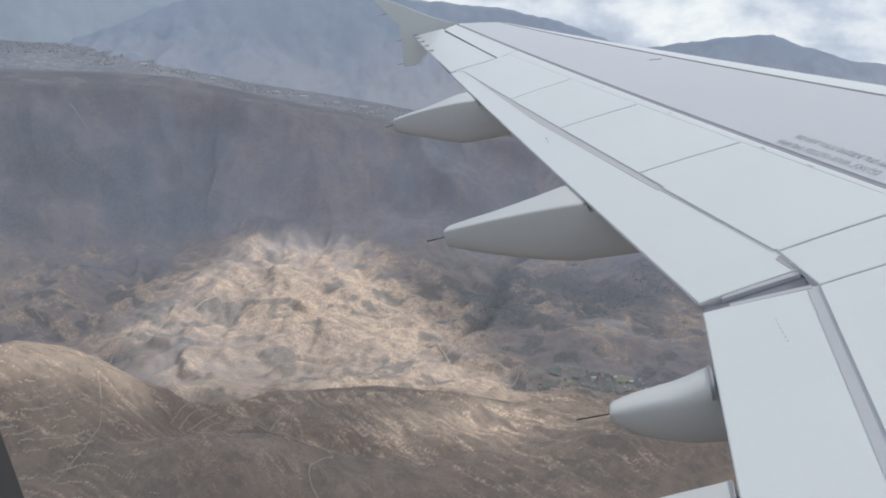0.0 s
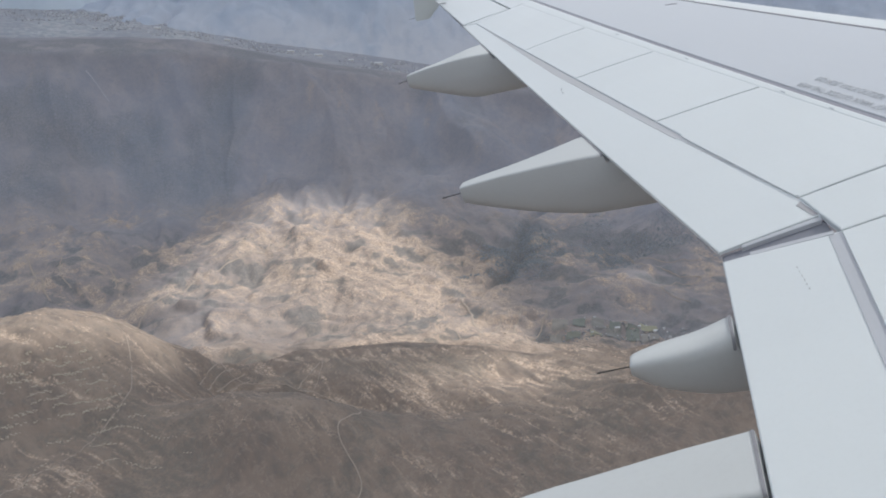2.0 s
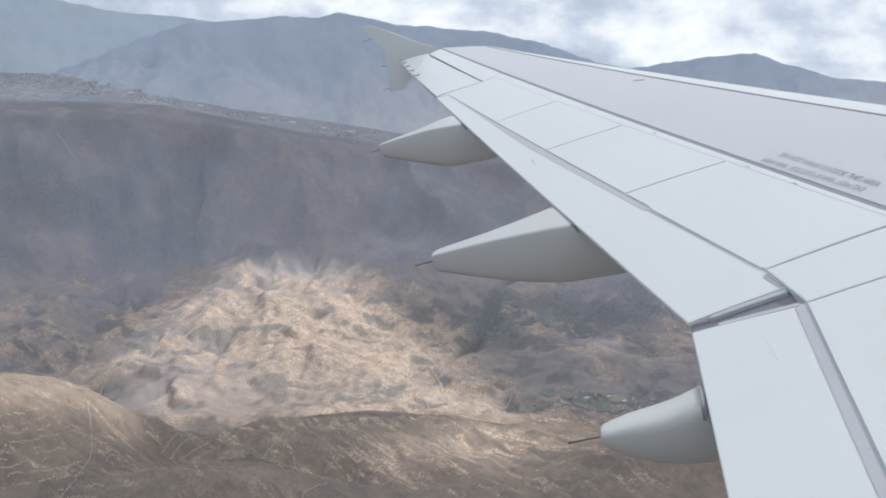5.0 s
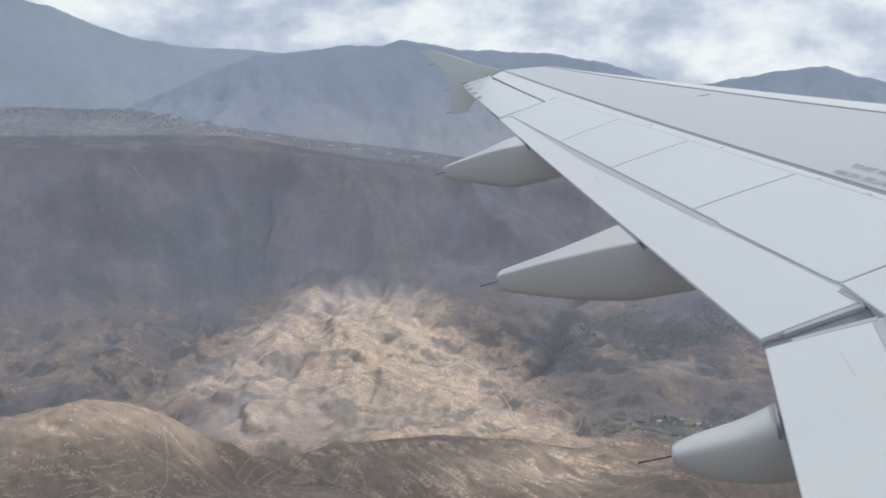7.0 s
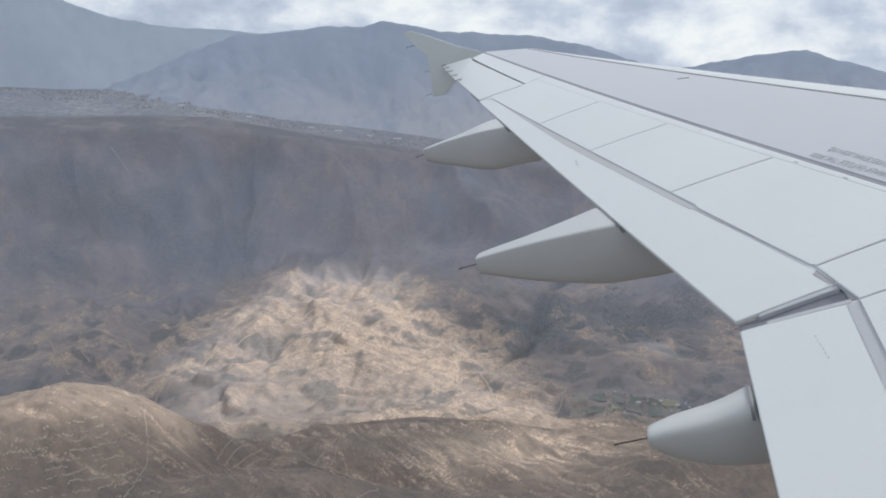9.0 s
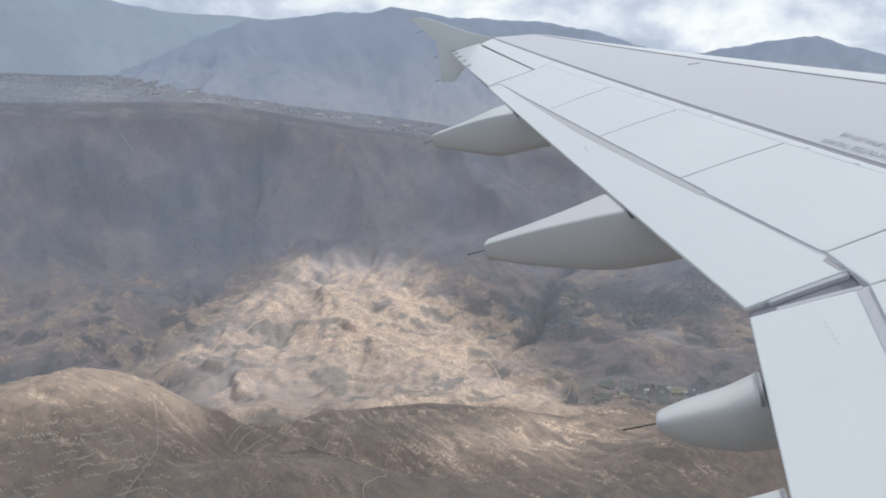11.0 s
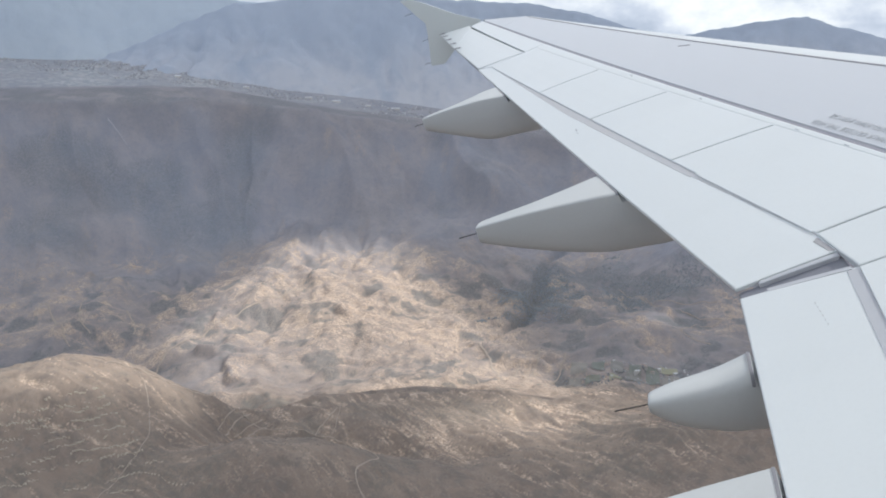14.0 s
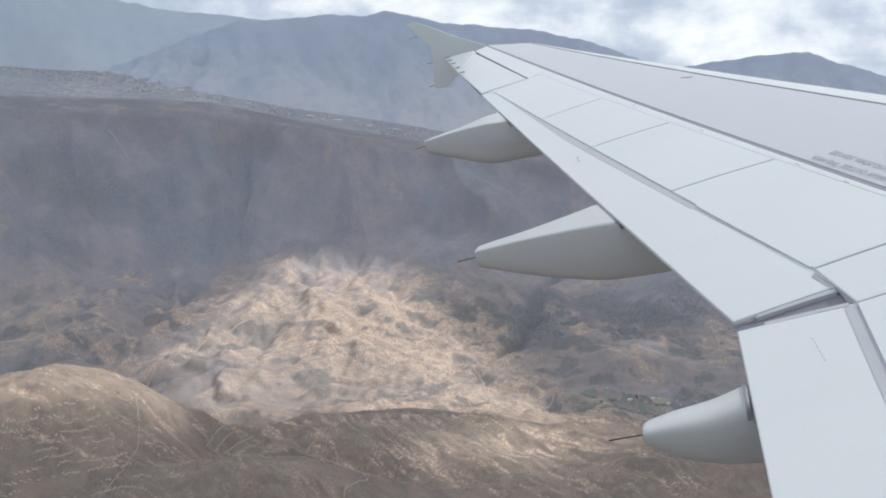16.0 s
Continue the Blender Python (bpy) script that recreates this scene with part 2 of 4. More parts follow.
panel("tip_fairing", ((-9.06, 16.345), (-9.12, 16.56), (te(16.95), 16.95), (-9.21, 15.485)), skin_white, wing, across=6, along=4, label="white fixed tip behind the aileron")
panel("tip_corner", ((-7.845, 13.41), (-7.875, 13.41), (-8.54, 13.66), (-8.33, 13.46)), skin_white, wing, across=3, along=3)

# spoilers: each a plate with its own joints
joints = [(6.68, 6.65), (8.27, 8.36), (9.83, 9.97), (11.33, 11.46), (13.38, 13.45)]
for (f0, b0), (f1, b1) in zip(joints, joints[1:]):
    g = 0.008
    panel("spoiler", quad(spoiler_front, spoiler_back, f0 + g, f1 - g, b1 - g, b0 + g, -0.0008, -0.004), skin_white, wing, lift=0.002, thick=0.026, across=10, along=4)
panel("spoiler", ((spoiler_front(6.19), 6.205), (spoiler_front(6.66), 6.665), (-5.515, 6.64), (-5.395, 6.205)), skin_white, wing, lift=0.004, thick=0.026, across=4)
panel("spoiler", ((spoiler_front(1.95) - 0.004, 1.95), (spoiler_front(6.19) - 0.004, 6.193), (-5.395, 6.193), (-5.395, 1.95)), skin_white, wing, lift=0.004, thick=0.026, across=10)

# flaps: the grey sealed nose runs under the spoilers, the white upper skin reaches the trailing edge


def flap_tip(v):
    return -0.004 * (1 - v)


outer_flap = panel("outboard_flap", ((spoiler_back(6.50) + 0.05, 6.43), (spoiler_back(13.4) + 0.03, 13.44), (te(13.66), 13.66), (te(6.42), 6.42)), skin_white, wing,
                   lift=-0.004, thick=0.016, across=30, along=5, tip=flap_tip, label="long white outboard flap")
for y0, w0, y1, w1 in ((6.62, 0.010, 7.97, 0.040), (7.97, 0.052, 10.4, 0.078), (10.4, 0.078, 13.28, 0.004)):
    panel("seal_strip", ((spoiler_back(y0), y0), (spoiler_back(y1), y1), (spoiler_back(y1) - w1, y1), (spoiler_back(y0) - w0, y0)), seal_pale, outer_flap, lift=-0.0055, thick=0.002, across=12, along=2, drop=0.0, label="pale grey sliding seal")
panel("spoiler_lip", ((spoiler_back(6.68) + 0.004, 6.68), (spoiler_back(7.97) + 0.004, 7.97), (spoiler_back(7.97) - 0.016, 7.97), (spoiler_back(6.68) - 0.012, 6.68)), skin_white, wing, lift=0.002, thick=0.010, across=8, along=1, drop=0.001)
panel("corner_seal", ((-5.462, 6.435), (-5.520, 6.615), (-5.545, 6.59), (-5.488, 6.44)), seal_worn, outer_flap, lift=-0.0055, thick=0.003, across=2, along=2, drop=0.0, label="worn grey sealant at the flap corner")
inner_flap = panel("inboard_flap", ((-5.36, 1.95), (-5.36, 6.21), (-5.97, 6.315), (-5.97, 1.95)), skin_white, wing, lift=-0.004, thick=0.016, across=16, along=5, tip=flap_tip, label="white inboard flap")
panel("seal_strip", ((-5.395, 2.4), (-5.395, 6.20), (-5.455, 6.20), (-5.455, 2.4)), seal_grey, inner_flap, lift=-0.0045, thick=0.003, across=10, along=2, drop=0.0, label="grey sliding seal")
# one dark panel fills the slot between the flaps
panel("slot_floor", ((-5.42, 6.225), (-5.44, 6.415), (-5.966, 6.422), (-5.966, 6.312)), slot_dark, wing, lift=-0.035, thick=0.02, across=3, along=4, label="dark panel filling the slot between the flaps")
panel("flap_end_strip", ((-5.43, 6.205), (-5.43, 6.235), (-5.83, 6.312), (-5.83, 6.28)), seal_grey, inner_flap, lift=-0.0045, thick=0.003, across=2, along=4, drop=0.0, label="grey strip along the flap end")
panel("flap_end_lip", ((-5.455, 6.385), (-5.455, 6.425), (-5.86, 6.425), (-5.86, 6.395)), seal_grey, wing, lift=-0.012, thick=0.03, across=3, along=4, label="grey lip at the flap's end")


def fairing(y, wide, tail, stations, soft=0.0, belly=0.62):
    """A flap track fairing: a boat-shaped pod along the flight direction, partly under the flap. stations, from the tail on: (x, z top, z bottom, width share)."""
    end, base = te(y), surf(te(y - wide / 2), y - wide / 2)
    low = stations[-1][2]
    tilt = (surf(te(y + wide / 2), y + wide / 2) - base) / wide
    seen = [np.array(p) for p in stations + [(end - 0.012, surf(end, y) - 0.004, low - 0.012, 1.0)]]
    seen = [2 * seen[0] - seen[1]] + seen + [2 * seen[-1] - seen[-2]]
    stations = [stations[0]]
    for p0, p1, p2, p3 in zip(seen, seen[1:], seen[2:], seen[3:]):
        for t in (0.25, 0.5, 0.75, 1.0):
            stations.append(tuple(0.5 * (2 * p1 + (p2 - p0) * t + (2 * p0 - 5 * p1 + 4 * p2 - p3) * t * t + (3 * p1 - p0 - 3 * p2 + p3) * t ** 3)))
    stations += [(end + 0.004, base - 0.035, low - 0.012, 1.0), (end + 0.30, base - 0.035, low - 0.016, 1.0), (end + 0.80, base - 0.04, low - 0.004, 0.96), (end + 1.5, base - 0.05, low + 0.12, 0.6)]
    bm = bmesh.new()
    loops = []
    for x, top, bottom, share in stations:
        w, h = wide * share / 2, top - bottom
        r = min(0.02 + 0.012 * share + soft, w * 0.9, h * 0.5)
        rz = 0.6 * r
        ring = []
        if soft:
            for k in range(17):
                a = math.pi * k / 16
                flat = 0.42 if k < 8 else 1.1
                ring.append((w * math.sin(a) ** flat, bottom + belly * h + ((1 - belly) if k < 8 else belly) * h * (1 if k < 8 else -1) * abs(math.cos(a)) ** 0.9))
        else:
            for k in range(7):
                a = math.pi / 2 * k / 6
                ring.append((w - r + r * math.sin(a), top - rz + rz * math.cos(a)))
            ring.append((w * 1.01, 0.5 * (top - rz + bottom + belly * h)))
            for k in range(9):
                a = math.pi / 2 * k / 8
                ring.append((w * 0.35 + w * 0.65 * math.cos(a) ** 0.85, bottom + belly * h - belly * h * math.sin(a) ** 1.15))
        ring += [(-p, q) for p, q in ring[::-1]]
        near_end = max(0.0, min(1.0, 1 - (end - x) / 0.7)) if x < end + 0.01 else 0.0
        loops.append([bm.verts.new((x + near_end ** 3 * (te(y + p) - end), y + p, q + (near_end * tilt * p if q > bottom + 0.5 * h else 0))) for p, q in ring])
    for a, b in zip(loops, loops[1:]):
        for k in range(len(a)):
            bm.faces.new((a[k], a[(k + 1) % len(a)], b[(k + 1) % len(a)], b[k]))
    bm.faces.new(loops[0]), bm.faces.new(loops[-1][::-1])
    joint = [tuple(p.co) for p in loops[-5]]
    pod = part("flap_track_fairing", bm, fairing_paint, wing, "", smooth=True)
    # a dark joint across the crown, where the pod meets the flap
    bm = bmesh.new()
    bands = [[bm.verts.new((x + dx, y + 1.006 * (w - y), q + 0.0015)) for x, w, q in joint] for dx in (-0.016, 0.0)]
    for k in range(len(joint)):
        m = (k + 1) % len(joint)
        if min(joint[k][2], joint[m][2]) > surf(end, y) - 0.10:
            bm.faces.new((bands[0][k], bands[0][m], bands[1][m], bands[1][k]))
    bmesh.ops.delete(bm, geom=[p for p in bm.verts if not p.link_faces], context="VERTS")
    part("joint_strip", bm, gap_dark, pod, "dark joint strip")
    x, top, bottom, share = stations[0]
    bm = bmesh.new()
    m = Matrix.Translation((x - tail / 2 + 0.01, y, (top + bottom) / 2)) @ pose(0, 0, 0, 0, 86, 0)
    bmesh.ops.create_cone(bm, cap_ends=True, segments=8, radius1=0.0045, radius2=0.003, depth=tail, matrix=m)
    part("static_wick", bm, rubber, pod, "thin dark static discharge rod")
    return pod


fairing(12.24, 0.52, 0.16, [(-9.04, 0.985, 0.86, 0.28), (-9.02, 1.0, 0.83, 0.40), (-8.65, 1.045, 0.69, 0.70), (-8.3, 1.085, 0.57, 0.95)])
fairing(8.45, 0.48, 0.20, [(-7.765, 0.395, 0.28, 0.26), (-7.745, 0.415, 0.258, 0.40), (-7.3, 0.465, 0.12, 0.72), (-6.87, 0.51, 0.02, 0.96)])
fairing(5.765, 0.215, 0.18, [(-6.492, -0.02, -0.075, 0.38), (-6.475, 0.0, -0.095, 0.60), (-6.35, 0.03, -0.175, 0.82), (-6.15, 0.062, -0.235, 0.95)], 0.09, 0.80)
fairing(4.86, 0.36, 0.20, [(-7.45, -0.34, -0.42, 0.25), (-7.42, -0.32, -0.45, 0.4), (-6.97, -0.20, -0.55, 0.75), (-6.4, -0.11, -0.62, 0.95)])

# wing tip fence: one thin plate above and below the tip
outline = [(-8.90, 1.93), (-9.30, 2.13), (-9.75, 2.42), (-9.98, 2.55), (-10.16, 2.57), (-9.95, 2.28), (-9.81, 2.11), (-9.83, 1.95), (-9.91, 1.42), (-9.68, 1.40), (-9.45, 1.58), (-9.2, 1.75)]
outline = [(-6.052 + 1.03 * (x + 6.052), 1.932 + 1.03 * (z - 1.932)) for x, z in outline]
bm = bmesh.new()
sides = []
for dy in (-0.025, 0.025):
    sides.append([bm.verts.new((x, 17.0 + dy, z)) for x, z in outline])
bm.faces.new(sides[0]), bm.faces.new(sides[1][::-1])
for k in range(len(outline)):
    n = (k + 1) % len(outline)
    bm.faces.new((sides[0][k], sides[1][k], sides[1][n], sides[0][n]))
bmesh.ops.bevel(bm, geom=bm.edges[:], offset=0.012, segments=2, affect="EDGES", clamp_overlap=True)
fence = part("wingtip_fence", bm, fence_white, wing, "white wingtip fence pointing up and down")


def rod(name, a, b, radius, mat, parent):
    a, b = Vector(a), Vector(b)
    bm = bmesh.new()
    m = Matrix.Translation((a + b) / 2) @ (b - a).to_track_quat("Z", "Y").to_matrix().to_4x4()
    bmesh.ops.create_cone(bm, cap_ends=True, segments=8, radius1=radius, radius2=radius * 0.6, depth=(b - a).length, matrix=m)
    return part(name, bm, mat, parent)


for y in (15.38, 15.83, 16.26, 16.62, 16.9):
    x = te(y)
    rod("static_wick", (x + 0.09, y - 0.07, surf(x + 0.09, y - 0.07) + 0.014), (x - 0.03, y + 0.06, surf(x - 0.03, y + 0.06) + 0.012), 0.008, seam_grey, wing)
for x, z in ((-10.02, 2.33), (-9.83, 1.85), (-9.90, 1.46)):
    rod("static_wick", (-6.052 + 1.03 * (x + 6.072), 17.0, z), (-6.052 + 1.03 * (x + 5.932), 17.0, z - 0.004), 0.004, rubber, fence)


def lettering(words, start, end, height, parent):
    """Painted words on the wing skin, from start to end in plan."""
    a, b = Vector((*start, surf(*start) + 0.004)), Vector((*end, surf(*end) + 0.004))
    data = bpy.data.curves.new("lettering", "FONT")
    data.body, data.size, data.extrude = words, height, 0.0008
    data.offset = -0.0012
    ob = new("lettering", data)
    bpy.context.view_layer.update()
    along = (b - a).normalized()
    up = Vector((SLOPE * -1, -0.10, 1)).normalized()
    up = (up - along * up.dot(along)).normalized()
    wide = (b - a).length / max(0.01, ob.dimensions.x)
    m = Matrix((along * wide, up.cross(along), up)).transposed().to_4x4()
    data.materials.append(letter_ink)
    ob.parent = parent
    ob.matrix_local = Matrix.Translation(a) @ m
    return ob


# small fittings on the skin: latches, drain dots and a vent
def mark(x, y, long, wide, mat, turn=0.0):
    c, q = math.cos(turn), math.sin(turn)
    at = [(x + c * a - q * b, y + q * a + c * b) for a, b in ((wide / 2, -long / 2), (wide / 2, long / 2), (-wide / 2, long / 2), (-wide / 2, -long / 2))]
    panel("latch", at, mat, wing, lift=0.0035, thick=0.004, across=1, along=1, drop=0.0008)


for y in (7.55, 8.05, 9.35, 10.7):
    mark(seam_line(y) - 0.052, y, 0.05, 0.007, skin_grey, 0.39)
mark(-5.945, 11.045, 0.14, 0.018, seam_grey, 0.89)
for k in range(6):
    mark(-5.64 + 0.004 * k, 6.02 - 0.04 * k, 0.005, 0.004, seal_pale)
mark(-7.02, 9.86, 0.04, 0.010, seal_grey, 0.2), mark(-7.00, 9.76, 0.02, 0.008, seal_grey, 0.2)
lettering("DO NOT WALK OUTSIDE THIS AREA", (-5.17, 8.06), (-4.79, 7.16), 0.075, wing)
lettering("DO NOT WALK OUTSIDE THIS AREA", (-4.83, 7.17), (-5.24, 8.09), 0.075, wing)


# ---- the cabin side with its window, beside the camera ----
cabin_white = paint("cabin_white", (0.62, 0.62, 0.60), (0.5, 0.5, 0.48), 0.5)


def rounded(x0, x1, z0, z1, r, n=6):
    pts = []
    for cx, cz, start in ((x1 - r, z1 - r, 0), (x0 + r, z1 - r, 90), (x0 + r, z0 + r, 180), (x1 - r, z0 + r, 270)):
        for k in range(n + 1):
            a = radians(start + 90 * k / n)
            pts.append((cx + r * math.cos(a), cz + r * math.sin(a)))
    return pts


def framed(name, inner, outer, y0, y1, mat, parent, label=""):
    """A plate between two matching loops, with an opening through it."""
    bm = bmesh.new()
    a, b, c, d = ([bm.verts.new((x, y, z)) for x, z in loop] for loop, y in ((inner, y0), (outer, y0), (outer, y1), (inner, y1)))
    for k in range(len(a)):
        n = (k + 1) % len(a)
        for p, q in ((a, b), (b, c), (c, d), (d, a)):
            bm.faces.new((p[k], p[n], q[n], q[k]))
    return part(name, bm, mat, parent, label)


cabin = tagged(new("wall_cabin"), "pale cabin side wall with a rounded window opening", "wall", kind="structure")
cabin.matrix_world = AIR
hole = rounded(-6.345, -5.955, 1.70, 2.20, 0.09)
framed("wall_panel", hole, rounded(-8.6, -3.2, -0.55, 2.75, 0.3), 1.86, 1.92, cabin_white, cabin)
framed("window_frame", rounded(-6.3235, -5.975, 1.72, 2.18, 0.075), rounded(-6.36, -5.94, 1.685, 2.215, 0.10), 1.855, 1.902, rubber, cabin, "dark window frame")


# the fuselage round the cabin: side, crown, far side and belly, open only where the wall panel stands
hull_line = [(1.86, -0.55), (1.62, -0.98), (1.05, -1.30), (0.0, -1.42), (-1.05, -1.30), (-1.62, -0.98), (-1.86, -0.55), (-1.96, 0.3), (-1.97, 1.2), (-1.95, 2.0), (-1.86, 2.75), (-1.66, 3.10), (-1.2, 3.36), (-0.6, 3.47), (0.0, 3.5), (0.6, 3.47), (1.2, 3.36), (1.66, 3.10), (1.86, 2.75)]


def hull(x0, x1, line, closed, ends=()):
    """A length of the fuselage: skin 5 cm thick along x, with a bulkhead at each of the ends given."""
    bm = bmesh.new()
    rings = []
    for x in (x0, x1):
        for k in (1.0, 0.975):
            rings.append([bm.verts.new((x, y * k, 1.04 + (z - 1.04) * k)) for y, z in line])
    out0, in0, out1, in1 = rings
    n = len(line)
    for k in range(n if closed else n - 1):
        m = (k + 1) % n
        for p, q in ((out0, out1), (in0, in1), (out0, in0), (out1, in1)):
            bm.faces.new((p[k], p[m], q[m], q[k]))
    for at in ends:
        bm.faces.new(rings[at][::-1] if at else rings[at])
    return part("fuselage_skin", bm, cabin_white, cabin, "white painted fuselage skin", smooth=False)


hull(-8.6, -3.2, hull_line, False)
side_line = hull_line + [(1.95, 2.0), (1.97, 1.2), (1.96, 0.3)]
hull(-16.0, -8.6, side_line, True, (0,))
hull(-3.2, 6.0, side_line, True, (2,))


# ---- the land below ----
VIEW = radians(12.75)  # the outward direction, turned a little aft


def hash2(i, j, seed):
    n = (i.astype(np.int64) * 374761393 + j.astype(np.int64) * 668265263 + seed * 1442695041) & 0x7FFFFFFF
    n = ((n ^ (n >> 13)) * 1274126177) & 0x7FFFFFFF
    return ((n ^ (n >> 16)) & 0xFFFF) / 65535.0


def smooth_noise(x, y, seed=0):
    i, j = np.floor(x), np.floor(y)
    fx, fy = x - i, y - j
    fx, fy = fx * fx * fx * (fx * (fx * 6 - 15) + 10), fy * fy * fy * (fy * (fy * 6 - 15) + 10)
    a, b, c, d = hash2(i, j, seed), hash2(i + 1, j, seed), hash2(i, j + 1, seed), hash2(i + 1, j + 1, seed)
    return (a + (b - a) * fx) * (1 - fy) + (c + (d - c) * fx) * fy


def fbm(x, y, octaves=5, seed=0, gain=0.5):
    total, size, norm = 0.0, 1.0, 0.0
    for k in range(octaves):
        total = total + size * smooth_noise(x, y, seed + k)
        norm += size
        x, y = 1.62 * x + 1.18 * y + 17.3, -1.18 * x + 1.62 * y + 5.1
        size *= gain
    return total / norm


def ridged(x, y, octaves=4, seed=0, gain=0.5):
    total, size, norm = 0.0, 1.0, 0.0
    for k in range(octaves):
        total = total + size * (1 - np.abs(2 * smooth_noise(x, y, seed + k) - 1)) ** 2
        norm += size
        x, y = 1.62 * x + 1.18 * y + 9.7, -1.18 * x + 1.62 * y + 3.3
        size *= gain
    return total / norm


def step01(x, a, b):
    t = np.clip((x - a) / (b - a), 0, 1)
    return t * t * (3 - 2 * t)


def bump2(u, v, cu, cv, ru, rv, turn=0.0):
    c, s = math.cos(turn), math.sin(turn)
    du, dv = u - cu, v - cv
    p, q = (c * du + s * dv) / ru, (-s * du + c * dv) / rv
    return np.exp(-(p * p + q * q))


def edge_height(a):
    return np.interp(a, [-0.9, -0.49, -0.375, -0.26, -0.155, -0.02, 0.125, 0.22, 0.3, 0.9], [640, 612, 610, 602, 549, 481, 440, 381, 345, 320])


def valley_height(a):
    return np.interp(a, [-0.9, -0.5, -0.32, -0.22, -0.1, 0.04, 0.16, 0.4, 0.9], [660, 655, 636, 588, 520, 452, 400, 355, 345])


def crest_height(a):
    return np.interp(a, [-0.9, -0.53, -0.36, -0.255, -0.2, -0.15, 0.05, 0.125, 0.2, 0.3, 0.4, 0.9], [330, 322, 310, 272, 288, 300, 300, 284, 298, 325, 335, 330])


def gullies(x, y, gx, gy, octaves, seed, branch=1.5):
    """Branching gullies that run down the slope (gx, gy); 0 in the beds to 1 on the ribs. Cells are one unit wide."""
    steep = np.hypot(gx, gy) + 1e-6
    pull = 1.5 * np.tanh(steep / 0.12) / steep
    bx, by = gy * pull, -gx * pull
    total, dx, dy, size, f = 0.0, 0.0, 0.0, 0.5, 1.0
    for k in range(octaves):
        px, py = x * f, y * f
        ix, iy = np.floor(px), np.floor(py)
        fx, fy = px - ix, py - iy
        ox, oy = bx + branch * dy, by - branch * dx
        w_all, c_all, s_all = 0.0, 0.0, 0.0
        for i in (-1, 0, 1):
            for j in (-1, 0, 1):
                qx = fx + i - 0.5 - 0.7 * (hash2(ix - i, iy - j, seed + k) - 0.5)
                qy = fy + j - 0.5 - 0.7 * (hash2(ix - i, iy - j, seed + 40 + k) - 0.5)
                w = np.exp(-2.2 * (qx * qx + qy * qy))
                turn = 2 * math.pi * (qx * ox + qy * oy)
                w_all, c_all, s_all = w_all + w, c_all + w * np.cos(turn), s_all - w * np.sin(turn)
        total = total + size * c_all / w_all
        dx, dy = dx + size * s_all / w_all * ox, dy + size * s_all / w_all * oy
        size, f = size * 0.55, f * 2.0
    return np.clip(0.5 + 0.55 * total, 0, 1)


def forms(u, v):
    """The large forms of the land."""
    ahead = np.maximum(v, 60.0)
    a = np.clip(u / ahead, -1.2, 1.2)
    r = np.where(v > 0, np.maximum(v, 0) * np.sqrt(1 + np.minimum(a * a, 0.35)), -v)
    wobble = (fbm(u / 420, v / 420, 4, 11) - 0.5)
    rr = r + 170 * wobble
    crest, edge, valley = crest_height(a), edge_height(a), valley_height(a)
    knots = [0, 500, 900, 1150, 1330, 1400, 1520, 1760, 2020, 2400, 2700, 2850, 2950]
    rel = [235, 240, 262, 285, None, None, None, 118, 62, 66, 92, 115, 135]
    z = np.zeros_like(u, dtype=float)
    tops = {4: crest - 8, 5: crest, 6: crest - 66}
    for k in range(len(knots) - 1):
        z0 = tops.get(k, rel[k])
        z1 = tops.get(k + 1, rel[k + 1])
        rad = r if k < 6 else rr
        t = np.clip((rad - knots[k]) / (knots[k + 1] - knots[k]), 0, 1)
        z = np.where((rad >= knots[k]), z0 + (z1 - z0) * t, z)
    wall = np.clip((rr - 2950) / 630, 0, 1)
    z = np.where(rr >= 2950, 135 + (edge - 135) * (0.6 * wall ** 1.9 + 0.4 * wall), z)
    top = 28 * step01(-a, 0.10, 0.28) * step01(rr, 3580, 3760)
    z = np.where(rr >= 3580, edge + top, z)
    z = np.where(rr >= 3780, edge + top + (valley - edge - top) * step01(rr, 3780, 3950) + (0.09 + 0.03 * step01(-a, 0.12, 0.3)) * np.maximum(0, rr - 3880), z)
    # near hills: a broad dome, a lower shoulder beside it, a smooth spur in front of the brow, a shallow ridge beyond
    near = step01(r, 250, 600) * (1 - step01(r, 1380, 1700))
    z = z + near * (100 * bump2(u, v, -535, 1217, 165, 165, 0.3) + 95 * bump2(u, v, -790, 1080, 210, 150, 0.2) + 78 * bump2(u, v, -205, 1085, 175, 95, -0.15)
                    - 26 * bump2(u, v, -320, 1260, 55, 150, -0.45) - 20 * bump2(u, v, -60, 1210, 170, 45, -0.1)
                    + 26 * bump2(u, v, 330, 1180, 170, 130, 0.2) + 40 * bump2(u, v, -480, 900, 190, 110, 0.2))
    swell = fbm(u / 260, v / 260, 4, 45)
    basin = step01(rr, 1600, 1880) * (1 - step01(rr, 2950, 3300))
    face = step01(rr, 2800, 3150) * (1 - step01(rr, 3500, 3620))
    spur = ridged((u + 0.45 * (v - 3200) + 170 * fbm(u / 300, v / 300, 3, 49)) / 560, v / 1300, 3, 47, 0.45)
    z = z + 95 * basin * (swell - 0.5) + 190 * face * step01(rr, 3020, 3300) * (spur - 0.45) + 90 * face * (fbm(u / 230, v / 300, 3, 48) - 0.5)
    return z, r, rr, near, basin, face


